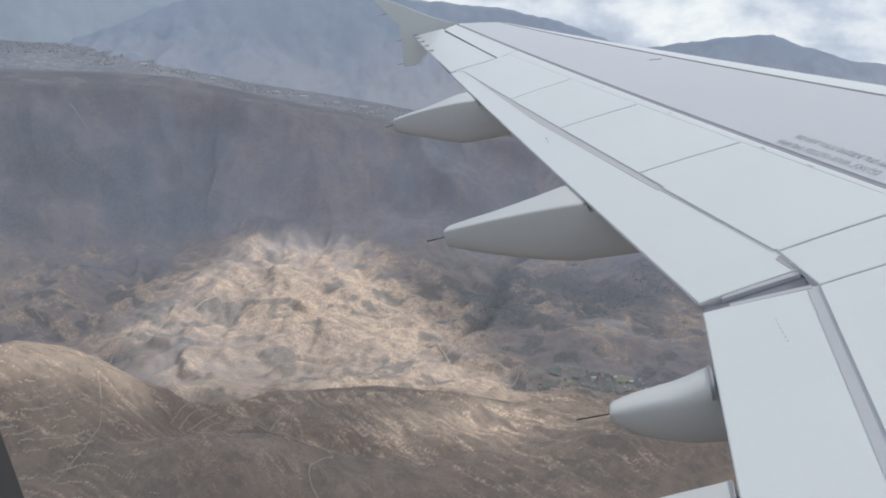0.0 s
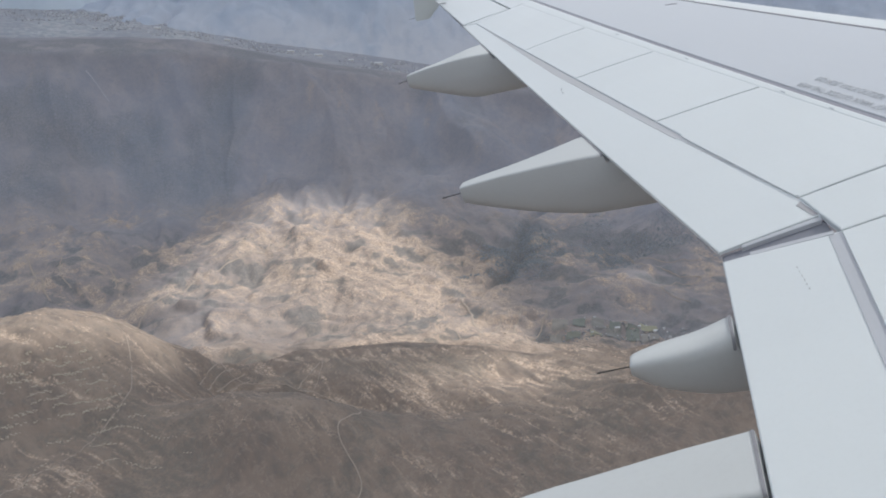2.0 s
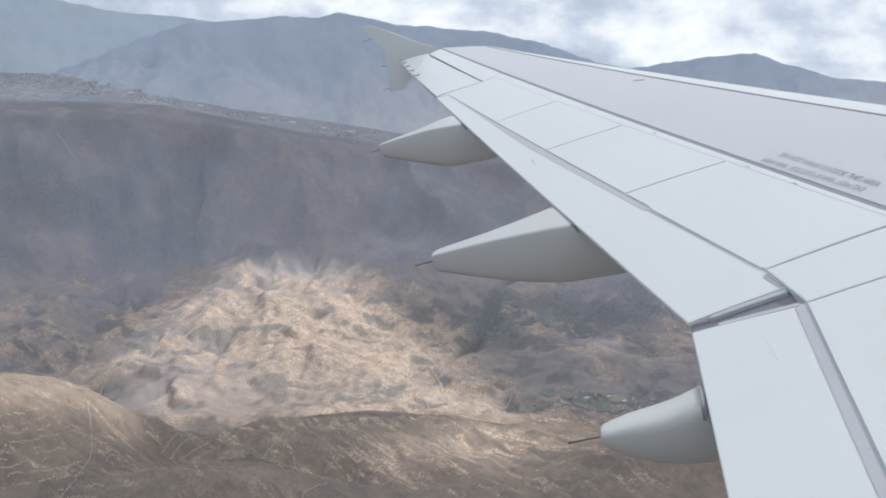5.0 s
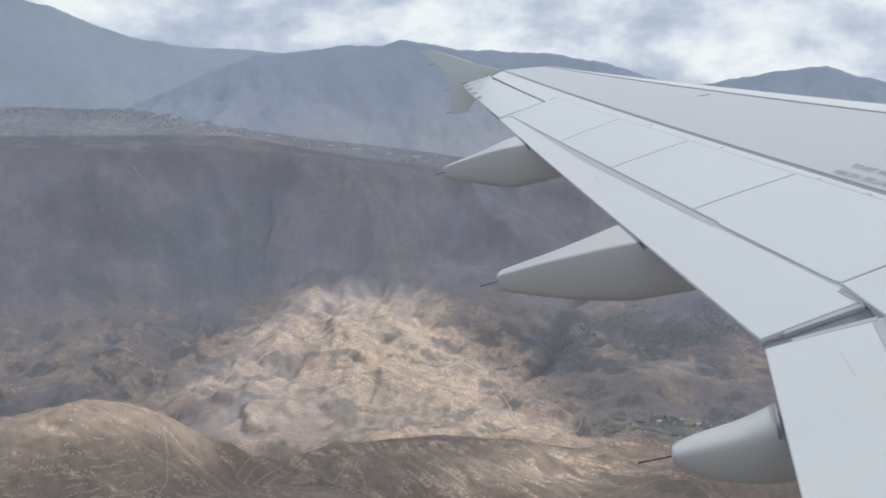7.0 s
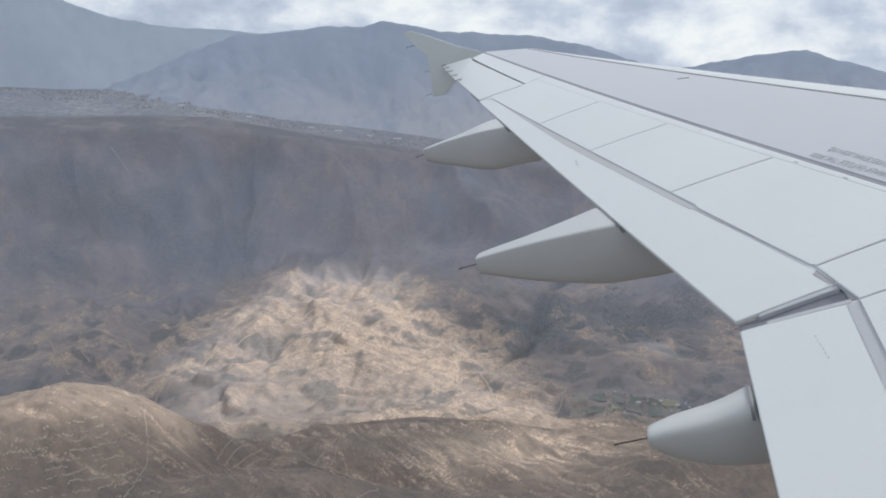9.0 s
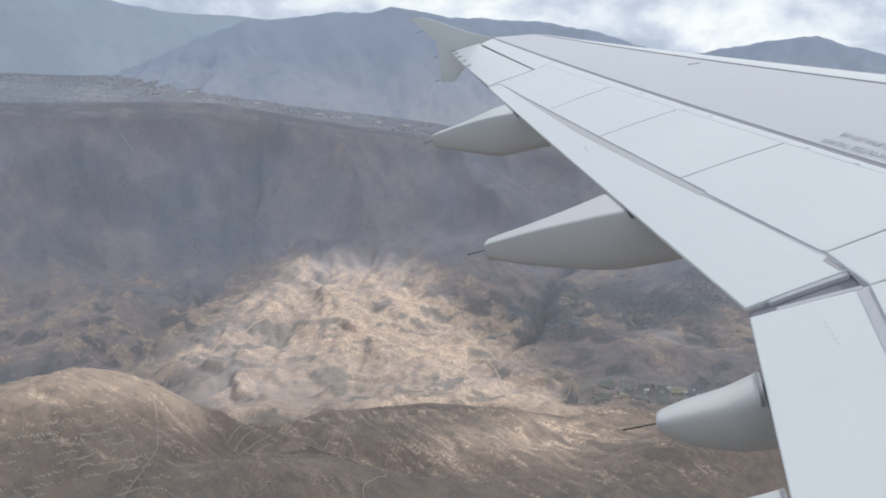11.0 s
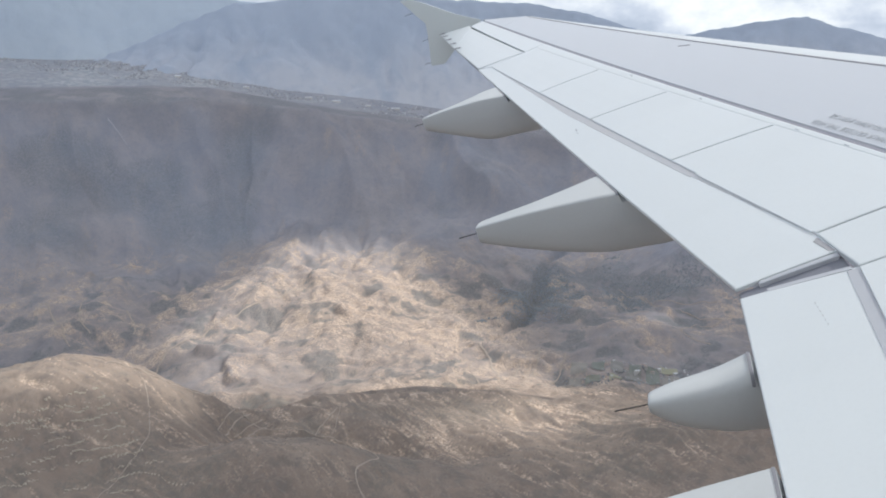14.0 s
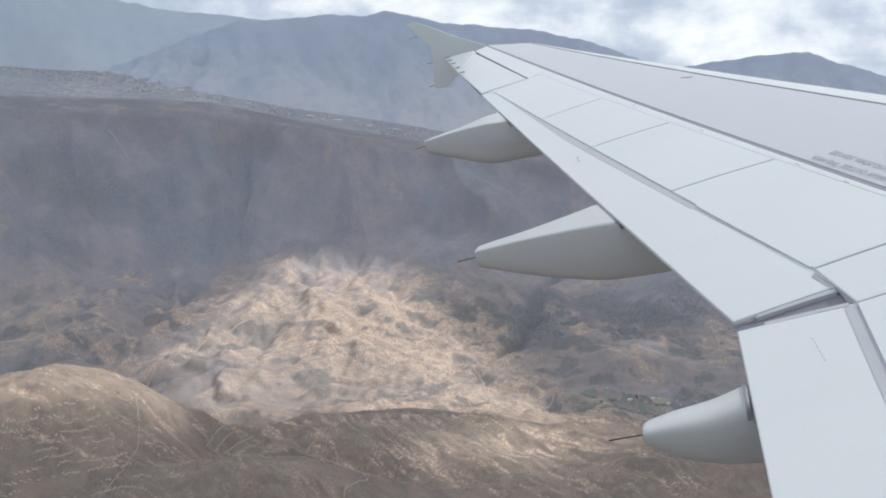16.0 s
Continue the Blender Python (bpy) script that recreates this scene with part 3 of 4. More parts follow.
def land(u, v):
    """Height of the ground; u to the right, v ahead of the plane's window, in metres. Also the shares of pale soil,
    scrub and haze-tinted stone.
    """
    u, v = np.asarray(u, dtype=float), np.asarray(v, dtype=float)
    z, r, rr, near, basin, face = forms(u, v)
    gu, gv = (forms(u + 110, v)[0] - forms(u - 110, v)[0]) / 220, (forms(u, v + 110)[0] - forms(u, v - 110)[0]) / 220
    left = step01(-u, 230, 380) * (1 - step01(r, 1380, 1500))
    rough = step01(fbm(u / 230, v / 230, 3, 61) + 0.22 * step01(r, 1120, 1330) + 0.10 * step01(u, 0, 300), 0.44, 0.60)
    coarse = gullies(u / 150, v / 150, gu, gv, 4, 701)
    broad = gullies(u / 240, v / 240, gu, gv, 3, 791)
    fine_g = gullies(u / 40, v / 40, gu, gv, 4, 731, 0.9)
    slant = ridged((u * 0.75 + v * 0.65 + 40 * fbm(u / 110, v / 110, 3, 7)) / 11, (-u * 0.65 + v * 0.75) / 70, 4, 21, 0.65)
    terr = ridged((u * 0.3 + v + 50 * fbm(u / 120, v / 120, 3, 3)) / 15, (u - 0.3 * v) / 90, 4, 31, 0.62)
    canyon = np.exp(-((u - 300 - 0.62 * (v - 2700) - 80 * np.sin(v / 170)) / 20) ** 2) * step01(rr, 2250, 2450) * (1 - step01(rr, 2950, 3150))
    z = z + basin * (31 * (broad - 0.5) + 6 * (coarse - 0.5)) + 11 * face * (coarse - 0.5) + near * (0.35 + 0.65 * rough) * (4 * (fine_g - 0.5) - 5 * (1 - left) * (slant - 0.4)) - 6 * near * left * terr
    z = z + 32 * near * (fbm(u / 110, v / 110, 4, 73) - 0.5) + 8 * (fbm(u / 60, v / 60, 5, 71) - 0.5) * (0.25 * near + 0.6 * basin + 0.7 * face + 0.3) - 22 * canyon
    # soil
    big = fbm(u / 300, v / 300, 4, 81)
    blot = fbm(u / 70, v / 70, 5, 101, 0.6)
    rib = step01(0.5 * coarse + 0.5 * broad, 0.42, 0.80)
    # eroded pale soil, raised over the sunlit patch: sunlight partly put into colour
    pale_basin = basin * (1 - face) * np.clip(0.45 * step01(big, 0.35, 0.6) + 0.85 * rib * step01(big, 0.3, 0.55) * (0.4 + 0.6 * bump2(u, v, -80, 2350, 480, 600)) + 0.60 * bump2(u, v, -170, 2400, 420, 520) + 0.55 * rib * bump2(u, v, -860, 2480, 330, 260) + 0.5 * bump2(u, v, 210, 2060, 230, 110) - 0.15, 0, 1)
    pale = np.clip(pale_basin + near * rough * (1 - left) * (0.25 * step01(fine_g, 0.52, 0.85) + 1.35 * step01(slant, 0.44, 0.72)) * (0.25 + 0.75 * step01(r, 1080, 1260)) * step01(blot, 0.26, 0.46) + 1.0 * near * left * step01(terr, 0.54, 0.82) * step01(blot, 0.30, 0.48)
                   + 0.12 * face * step01(fbm(u / 45, v / 170, 5, 131), 0.58, 0.74), 0, 1)
    # scrub also thinned over the sunlit patch to brighten it
    scrub = np.clip(0.75 * basin * (1 - step01(rr, 2600, 2950)) * step01(blot + 0.22 * bump2(u, v, 330, 2650, 260, 260) - 0.15 * coarse - 0.11 * bump2(u, v, -170, 2400, 420, 520), 0.45, 0.62) + canyon * 0.6 + 0.7 * basin * (1 - step01(rr, 2700, 3000)) * step01(blot + 0.25 * bump2(u, v, 270, 2640, 190, 150) + 0.25 * bump2(u, v, 730, 2680, 220, 200), 0.58, 0.72)
                    + 0.6 * step01(rr, 3560, 3600) * (1 - step01(rr, 3800, 3900)) * step01(fbm(u / 90, v / 90, 4, 171), 0.40, 0.60) + 0.45 * near * step01(fbm(u / 70, v / 70, 5, 111, 0.6) - 0.1 * fine_g, 0.46, 0.62) + 0.18 * face * step01(0.5 - coarse, 0.0, 0.4) + 0.5 * face * step01(fbm(u / 260, v / 260, 4, 161), 0.52, 0.68), 0, 1)
    farm = step01(rr, 3790, 3880) * (0.4 + 0.45 * step01(-u / np.maximum(v, 60), 0.1, 0.3)) * (0.55 + 0.45 * step01(fbm(u / 130, v / 130, 4, 141), 0.42, 0.60))
    farm = farm - near * left  # below zero: old terraces
    # haze painted by distance, and shade painted round the sunlit patch, in this share
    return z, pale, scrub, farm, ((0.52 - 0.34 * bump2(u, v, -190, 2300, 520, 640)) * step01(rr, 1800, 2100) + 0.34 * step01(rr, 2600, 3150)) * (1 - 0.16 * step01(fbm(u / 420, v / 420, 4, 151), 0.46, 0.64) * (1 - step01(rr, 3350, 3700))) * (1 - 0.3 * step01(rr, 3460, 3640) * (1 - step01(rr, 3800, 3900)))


def to_world(u, v):
    c, s = math.cos(VIEW), math.sin(VIEW)
    return u * c - v * s, u * s + v * c


earth = material("dry_earth", (0.26, 0.2, 0.15), 0.95)
p_of = place_of(earth)
grain = noise_of(earth, p_of, 0.035, 8.0, 0.62)
patch = noise_of(earth, p_of, 0.006, 6.0, 0.6, 0.4)
fleck = noise_of(earth, p_of, 0.14, 6.0, 0.65)
warped = noise_of(earth, p_of, 0.016, 7.0, 0.62, 1.6)
n = earth.node_tree.nodes.new("ShaderNodeMath")
n.operation = "PINGPONG"
n.inputs[1].default_value = 0.09
earth.node_tree.links.new(warped, n.inputs[0])
vein = remap(earth, n.outputs[0], 0.058, 0.088)
soil = blend(earth, remap(earth, patch, 0.35, 0.68), (0.238, 0.19, 0.155), (0.31, 0.25, 0.20))
soil = blend(earth, remap(earth, grain, 0.42, 0.66, 0.0, 0.65), soil, (0.165, 0.142, 0.126))
soil = blend(earth, remap(earth, vein, 0.0, 1.0, 0.0, 0.3), soil, (0.34, 0.285, 0.235))
# blue-grey base colours: the haze over the far land is painted in
hazy_rock = blend(earth, remap(earth, patch, 0.35, 0.65), (0.282, 0.302, 0.36), (0.332, 0.333, 0.375))
hazy_rock = blend(earth, remap(earth, grain, 0.45, 0.7, 0.0, 0.28), hazy_rock, (0.26, 0.28, 0.355))
hazy_rock = blend(earth, remap(earth, vein, 0.0, 1.0, 0.0, 0.14), hazy_rock, (0.43, 0.40, 0.41))
ground_colour = blend(earth, attribute(earth, "hazy_rock"), soil, hazy_rock)
plots = add(earth, "ShaderNodeTexVoronoi", Scale=0.055, Randomness=0.9)
earth.node_tree.links.new(place_of(earth), plots.inputs["Vector"])
plot_ramp = earth.node_tree.nodes.new("ShaderNodeValToRGB")
plot_ramp.color_ramp.interpolation = "CONSTANT"
# random field plots; the valley's haze is painted into their pale blue-grey tones
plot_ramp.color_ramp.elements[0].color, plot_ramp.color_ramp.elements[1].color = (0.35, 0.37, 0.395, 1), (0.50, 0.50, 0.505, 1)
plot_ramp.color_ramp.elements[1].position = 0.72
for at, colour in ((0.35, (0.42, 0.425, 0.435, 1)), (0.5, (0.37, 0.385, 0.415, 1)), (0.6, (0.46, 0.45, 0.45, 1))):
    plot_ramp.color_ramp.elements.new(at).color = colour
earth.node_tree.links.new(plots.outputs["Color"], plot_ramp.inputs[0])
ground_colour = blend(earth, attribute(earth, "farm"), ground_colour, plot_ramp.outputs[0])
speck = noise_of(earth, p_of, 0.21, 7.0, 0.7, 0.6)
web = noise_of(earth, p_of, 0.045, 8.0, 0.68, 1.2)
n = earth.node_tree.nodes.new("ShaderNodeMath")
n.operation = "PINGPONG"
n.inputs[1].default_value = 0.07
earth.node_tree.links.new(web, n.inputs[0])
thread = remap(earth, n.outputs[0], 0.040, 0.068)
pale_colour = blend(earth, remap(earth, fleck, 0.35, 0.65), (0.47, 0.36, 0.268), (0.64, 0.51, 0.395))
pale_colour = blend(earth, remap(earth, thread, 0.0, 1.0, 0.0, 0.65), pale_colour, (0.25, 0.215, 0.195))
n = earth.node_tree.nodes.new("ShaderNodeMath")
n.operation, n.use_clamp = "MULTIPLY", True
earth.node_tree.links.new(attribute(earth, "pale"), n.inputs[0])
earth.node_tree.links.new(remap(earth, speck, 0.42, 0.58, 0.1, 1.5), n.inputs[1])
long_streak = earth.node_tree.nodes.new("ShaderNodeMapping")
long_streak.vector_type = "TEXTURE"
long_streak.inputs["Rotation"].default_value, long_streak.inputs["Scale"].default_value = (0, 0, radians(53.7)), (4.5, 34.0, 34.0)
earth.node_tree.links.new(place_of(earth), long_streak.inputs["Vector"])
stripe = noise_of(earth, long_streak.outputs[0], 1.0, 5.0, 0.6, 0.3)
terrace_way = earth.node_tree.nodes.new("ShaderNodeMapping")
terrace_way.vector_type = "TEXTURE"
terrace_way.inputs["Rotation"].default_value, terrace_way.inputs["Scale"].default_value = (0, 0, radians(86.0)), (3.2, 26.0, 26.0)
earth.node_tree.links.new(place_of(earth), terrace_way.inputs["Vector"])
terrace = noise_of(earth, terrace_way.outputs[0], 1.0, 5.0, 0.6, 0.5)
streaks = blend(earth, remap(earth, attribute(earth, "farm"), 0.0, -0.6), stripe, terrace)
streaks = blend(earth, remap(earth, attribute(earth, "hazy_rock"), 0.05, 0.28), streaks, warped)
pale_n = n
n = earth.node_tree.nodes.new("ShaderNodeMath")
n.operation, n.use_clamp = "MULTIPLY", True
earth.node_tree.links.new(pale_n.outputs[0], n.inputs[0])
earth.node_tree.links.new(remap(earth, streaks, 0.42, 0.60, 0.45, 2.1), n.inputs[1])
ground_colour = blend(earth, n.outputs[0], ground_colour, pale_colour)
n = earth.node_tree.nodes.new("ShaderNodeMath")
n.operation, n.use_clamp = "MULTIPLY", True
earth.node_tree.links.new(attribute(earth, "scrub"), n.inputs[0])
earth.node_tree.links.new(remap(earth, speck, 0.44, 0.56, 0.25, 1.5), n.inputs[1])
# near scrub is brown; far scrub has blue haze painted into its colour
ground_colour = blend(earth, n.outputs[0], ground_colour, blend(earth, attribute(earth, "hazy_rock"), (0.17, 0.155, 0.135), (0.20, 0.225, 0.26)))
ground_colour = blend(earth, remap(earth, fleck, 0.54, 0.72, 0.0, 0.3), ground_colour, (0.19, 0.18, 0.178))
ground_colour = blend(earth, remap(earth, speck, 0.55, 0.72, 0.0, 0.4), ground_colour, (0.40, 0.345, 0.29))
n = earth.node_tree.nodes.new("ShaderNodeMath")
n.operation = "MULTIPLY_ADD"
n.inputs[1].default_value = 0.8
earth.node_tree.links.new(web, n.inputs[0]), earth.node_tree.links.new(grain, n.inputs[2])
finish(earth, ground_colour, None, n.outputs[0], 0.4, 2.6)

# one sheet from below the aircraft to the horizon, finest where it is looked at
fine = np.linspace(-0.70, 0.70, 760)
side = np.linspace(0.70, 2 * math.pi - 0.70, 90)[1:]
angles = np.concatenate([fine, side])
radii = np.concatenate([np.linspace(0.01, 520, 16), np.geomspace(530, 2000, 430), np.linspace(2004, 4900, 330)])
ang, rad = np.meshgrid(angles, radii)
gu, gv = rad * np.sin(ang), rad * np.cos(ang)
gz, gpale, gscrub, gfarm, ghazy_rock = land(gu, gv)
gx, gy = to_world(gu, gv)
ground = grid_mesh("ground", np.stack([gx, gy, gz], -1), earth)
for key, values in (("pale", gpale), ("scrub", gscrub), ("farm", gfarm), ("hazy_rock", ghazy_rock)):
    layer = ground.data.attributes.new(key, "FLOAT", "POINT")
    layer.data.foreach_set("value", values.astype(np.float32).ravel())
tagged(ground, "dry brown Andean hills, eroded pale basin and canyon wall", "ground", kind="structure")

# far ranges


def hazed_cover(name, a, b, c):
    """Scrub and grass on far mountains, broad patches only; haze painted into the colours."""
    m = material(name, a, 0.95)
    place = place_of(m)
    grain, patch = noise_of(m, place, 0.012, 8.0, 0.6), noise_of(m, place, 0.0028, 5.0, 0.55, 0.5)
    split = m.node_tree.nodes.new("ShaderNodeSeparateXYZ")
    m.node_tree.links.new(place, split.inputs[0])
    haze_fade = m.node_tree.nodes.new("ShaderNodeMath")
    haze_fade.operation = "MULTIPLY_ADD"
    haze_fade.inputs[1].default_value = 260.0
    m.node_tree.links.new(patch, haze_fade.inputs[0]), m.node_tree.links.new(split.outputs["Z"], haze_fade.inputs[2])
    # paler towards the foot: low haze painted in by height
    colour = blend(m, remap(m, haze_fade.outputs[0], 620.0, 1010.0), b, a)
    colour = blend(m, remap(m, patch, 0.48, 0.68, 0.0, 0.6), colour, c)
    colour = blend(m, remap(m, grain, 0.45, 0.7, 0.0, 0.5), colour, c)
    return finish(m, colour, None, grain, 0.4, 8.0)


# blue-grey and pale tones carry the haze of distance in the base colour
hazed_range = hazed_cover("hazed_mountain_scrub", (0.40, 0.45, 0.54), (0.54, 0.55, 0.59), (0.365, 0.415, 0.505))
upland = hazed_cover("hazed_upland_grass", (0.50, 0.56, 0.63), (0.57, 0.61, 0.65), (0.45, 0.51, 0.59))


def far_range(name, tans, tops, r0, r1, depth, seed, mat, label):
    """A mountain range: a long ridge whose height follows a profile, with ravines down its face."""
    ang, t = np.meshgrid(np.linspace(-0.72, 0.80, 420), np.linspace(0, 1.35, 60))
    a = np.tan(ang)
    ridge = np.interp(a, tans, tops) + 44 * (fbm(ang * 34, ang * 0 + 3.3, 5, seed, 0.55) - 0.5)
    foot = valley_height(a) - 30
    rad = r0 + (r1 - r0) * t + 40 * (fbm(ang * 14, t * 2, 3, seed + 7) - 0.5)
    u, v = rad * np.sin(ang), rad * np.cos(ang)
    rise = np.where(t <= 1, t ** 0.85, 1 - (t - 1) * 1.6)
    ravine = ridged(ang * 24 + 0.8 * (fbm(ang * 9, t * 3, 3, seed + 3) - 0.5), t * 1.3, 4, seed + 9, 0.55)
    z = foot + (ridge - foot) * rise - depth * (ravine - 0.3) * np.clip(4 * t * (1 - t), 0, 1)
    x, y = to_world(u, v)
    return tagged(grid_mesh(name, np.stack([x, y, z], -1), mat), label, "mountain", kind="structure")


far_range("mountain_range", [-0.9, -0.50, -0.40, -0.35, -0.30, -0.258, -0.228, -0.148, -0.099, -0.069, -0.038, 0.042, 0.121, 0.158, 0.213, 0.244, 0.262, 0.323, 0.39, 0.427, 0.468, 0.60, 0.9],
          [600, 640, 705, 765, 845, 920, 966, 994, 1008, 1037, 1004, 973, 946, 911, 834, 809, 820, 859, 886, 845, 809, 760, 700], 4080, 4560, 105, 201, hazed_range, "blue-grey mountain range beyond the valley")
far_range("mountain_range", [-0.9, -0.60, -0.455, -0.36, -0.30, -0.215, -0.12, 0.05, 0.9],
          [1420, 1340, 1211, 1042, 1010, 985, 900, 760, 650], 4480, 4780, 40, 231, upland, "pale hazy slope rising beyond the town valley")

# unseen broken cloud added to shade the hills; gaps placed to light chosen patches
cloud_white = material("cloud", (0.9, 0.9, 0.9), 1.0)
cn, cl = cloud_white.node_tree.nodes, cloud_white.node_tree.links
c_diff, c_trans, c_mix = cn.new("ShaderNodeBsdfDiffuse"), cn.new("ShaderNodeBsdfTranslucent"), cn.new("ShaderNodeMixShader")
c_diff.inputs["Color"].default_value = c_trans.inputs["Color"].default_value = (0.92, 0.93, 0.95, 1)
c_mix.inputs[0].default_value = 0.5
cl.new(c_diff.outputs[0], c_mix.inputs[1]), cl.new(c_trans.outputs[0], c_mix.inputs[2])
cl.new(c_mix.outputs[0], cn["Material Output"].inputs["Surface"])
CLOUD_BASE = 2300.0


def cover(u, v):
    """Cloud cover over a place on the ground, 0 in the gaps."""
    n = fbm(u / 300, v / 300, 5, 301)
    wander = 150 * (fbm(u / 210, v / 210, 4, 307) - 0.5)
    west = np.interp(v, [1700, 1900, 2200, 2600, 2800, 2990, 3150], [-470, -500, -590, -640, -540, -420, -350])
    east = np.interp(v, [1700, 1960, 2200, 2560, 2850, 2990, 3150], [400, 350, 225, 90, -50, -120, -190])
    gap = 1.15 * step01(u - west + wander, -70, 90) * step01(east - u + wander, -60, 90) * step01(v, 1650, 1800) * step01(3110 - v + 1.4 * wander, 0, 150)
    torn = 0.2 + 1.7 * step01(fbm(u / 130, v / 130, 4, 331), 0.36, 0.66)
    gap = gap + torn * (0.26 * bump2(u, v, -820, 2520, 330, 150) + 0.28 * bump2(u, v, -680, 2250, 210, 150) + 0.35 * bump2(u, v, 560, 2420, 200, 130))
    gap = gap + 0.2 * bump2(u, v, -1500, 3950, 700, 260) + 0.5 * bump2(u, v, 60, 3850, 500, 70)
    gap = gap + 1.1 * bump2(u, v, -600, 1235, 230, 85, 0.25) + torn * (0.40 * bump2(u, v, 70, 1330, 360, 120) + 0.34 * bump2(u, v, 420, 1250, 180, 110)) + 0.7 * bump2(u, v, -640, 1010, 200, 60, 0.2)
    # gap placed so that the sun reaches the wing
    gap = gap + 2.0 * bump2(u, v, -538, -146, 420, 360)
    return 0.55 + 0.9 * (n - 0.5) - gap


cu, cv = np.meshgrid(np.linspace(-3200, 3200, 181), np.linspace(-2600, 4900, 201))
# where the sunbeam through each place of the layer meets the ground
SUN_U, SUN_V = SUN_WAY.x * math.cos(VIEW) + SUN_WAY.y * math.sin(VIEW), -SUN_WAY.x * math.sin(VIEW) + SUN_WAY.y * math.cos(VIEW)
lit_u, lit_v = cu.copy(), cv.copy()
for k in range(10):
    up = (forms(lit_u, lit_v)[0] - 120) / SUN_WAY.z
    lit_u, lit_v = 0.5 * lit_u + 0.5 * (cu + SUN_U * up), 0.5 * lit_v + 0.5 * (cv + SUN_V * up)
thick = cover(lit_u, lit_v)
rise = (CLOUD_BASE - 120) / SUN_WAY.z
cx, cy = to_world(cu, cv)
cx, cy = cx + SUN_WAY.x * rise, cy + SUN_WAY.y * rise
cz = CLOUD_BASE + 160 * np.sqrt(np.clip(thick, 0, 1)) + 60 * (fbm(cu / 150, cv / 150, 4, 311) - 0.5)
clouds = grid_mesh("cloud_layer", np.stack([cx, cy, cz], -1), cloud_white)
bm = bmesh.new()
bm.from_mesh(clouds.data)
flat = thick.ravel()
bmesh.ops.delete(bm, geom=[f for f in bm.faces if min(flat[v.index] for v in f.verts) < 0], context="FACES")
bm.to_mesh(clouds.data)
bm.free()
tagged(clouds, "broken white cloud layer, unseen, added high up to shade the hills", "cloud", kind="structure")


# ---- tracks, stream bed, town, trees and fields ----
track_soil = material("track_soil", (0.42, 0.37, 0.31), 0.95)
place = place_of(track_soil)
finish(track_soil, blend(track_soil, noise_of(track_soil, place, 0.09, 5.0), (0.33, 0.28, 0.235), (0.46, 0.395, 0.33)))


scar_rock = material("scar_rock", (0.44, 0.43, 0.46), 0.95)
place = place_of(scar_rock)
finish(scar_rock, blend(scar_rock, noise_of(scar_rock, place, 0.06, 5.0), (0.31, 0.32, 0.37), (0.43, 0.42, 0.445)))


def ribbon(name, route, width, mat, label, category, lift=1.2, seed=1):
    """A strip draped over the land along a smooth route of (u, v) points."""
    pts = [Vector((*p, 0)) for p in route]
    pts = [pts[0]] + pts + [pts[-1]]
    line = []
    for p0, p1, p2, p3 in zip(pts, pts[1:], pts[2:], pts[3:]):
        n = max(2, int((p2 - p1).length / 7))
        for k in range(n):
            t = k / n
            line.append(0.5 * (2 * p1 + (p2 - p0) * t + (2 * p0 - 5 * p1 + 4 * p2 - p3) * t * t + (3 * p1 - p0 - 3 * p2 + p3) * t ** 3))
    line = np.array([(p.x, p.y) for p in line])
    line = line + 3 * width * (np.stack([fbm(line[:, 0] / 45, line[:, 1] / 45, 3, seed), fbm(line[:, 0] / 45, line[:, 1] / 45, 3, seed + 5)], -1) - 0.5)
    way = np.gradient(line, axis=0)
    way /= np.linalg.norm(way, axis=1)[:, None] + 1e-9
    out = np.stack([-way[:, 1], way[:, 0]], -1)
    wide = width * (0.7 + 0.6 * fbm(line[:, 0] / 25, line[:, 1] / 25, 2, seed + 9))[:, None]
    rows = []
    for k in (-0.5, -0.17, 0.17, 0.5):
        p = line + out * wide * k
        x, y = to_world(p[:, 0], p[:, 1])
        rows.append(np.stack([x, y, land(p[:, 0], p[:, 1])[0] + lift - (0.9 if abs(k) > 0.4 else 0)], -1))
    return tagged(grid_mesh(name, np.stack(rows), mat), label, category, kind="structure")


ribbon("track", [(-500, 1300), (-462, 1266), (-440, 1225), (-426, 1190), (-412, 1140), (-415, 1094), (-429, 1048), (-450, 990), (-500, 900), (-545, 820)], 1.7, track_soil, "pale dirt track over the near hill", "track", 0.8, seed=401)
ribbon("track", [(-372, 1420), (-345, 1370), (-323, 1335), (-300, 1318), (-250, 1290), (-200, 1258), (-150, 1245), (-110, 1215), (-125, 1160), (-92, 1110), (-118, 1050), (-84, 985), (-96, 920), (-40, 850), (-30, 780)], 1.7, track_soil, "pale dirt road winding down the near slope", "road", seed=411)
ribbon("track", [(-660, 1240), (-600, 1262), (-535, 1275), (-462, 1290), (-400, 1330), (-350, 1375)], 1.6, track_soil, "footpath along the hill crest", "track", seed=421)
ribbon("track", [(540, 2700), (590, 2624), (666, 2519), (792, 2500)], 3.0, track_soil, "pale road across the far basin slope", "road", 2.0, seed=431)
ribbon("track", [(590, 2624), (632, 2512), (711, 2434), (773, 2403), (683, 2359), (630, 2277), (700, 2230)], 3.4, track_soil, "zigzag road on the far basin slope", "road", 2.0, seed=433)
ribbon("stream_bed", [(-430, 2620), (-500, 2540), (-574, 2452), (-635, 2366), (-674, 2280), (-721, 2186), (-735, 2110)], 5.0, track_soil, "dry pale stream bed in the basin", "stream bed", 2.0, seed=441)
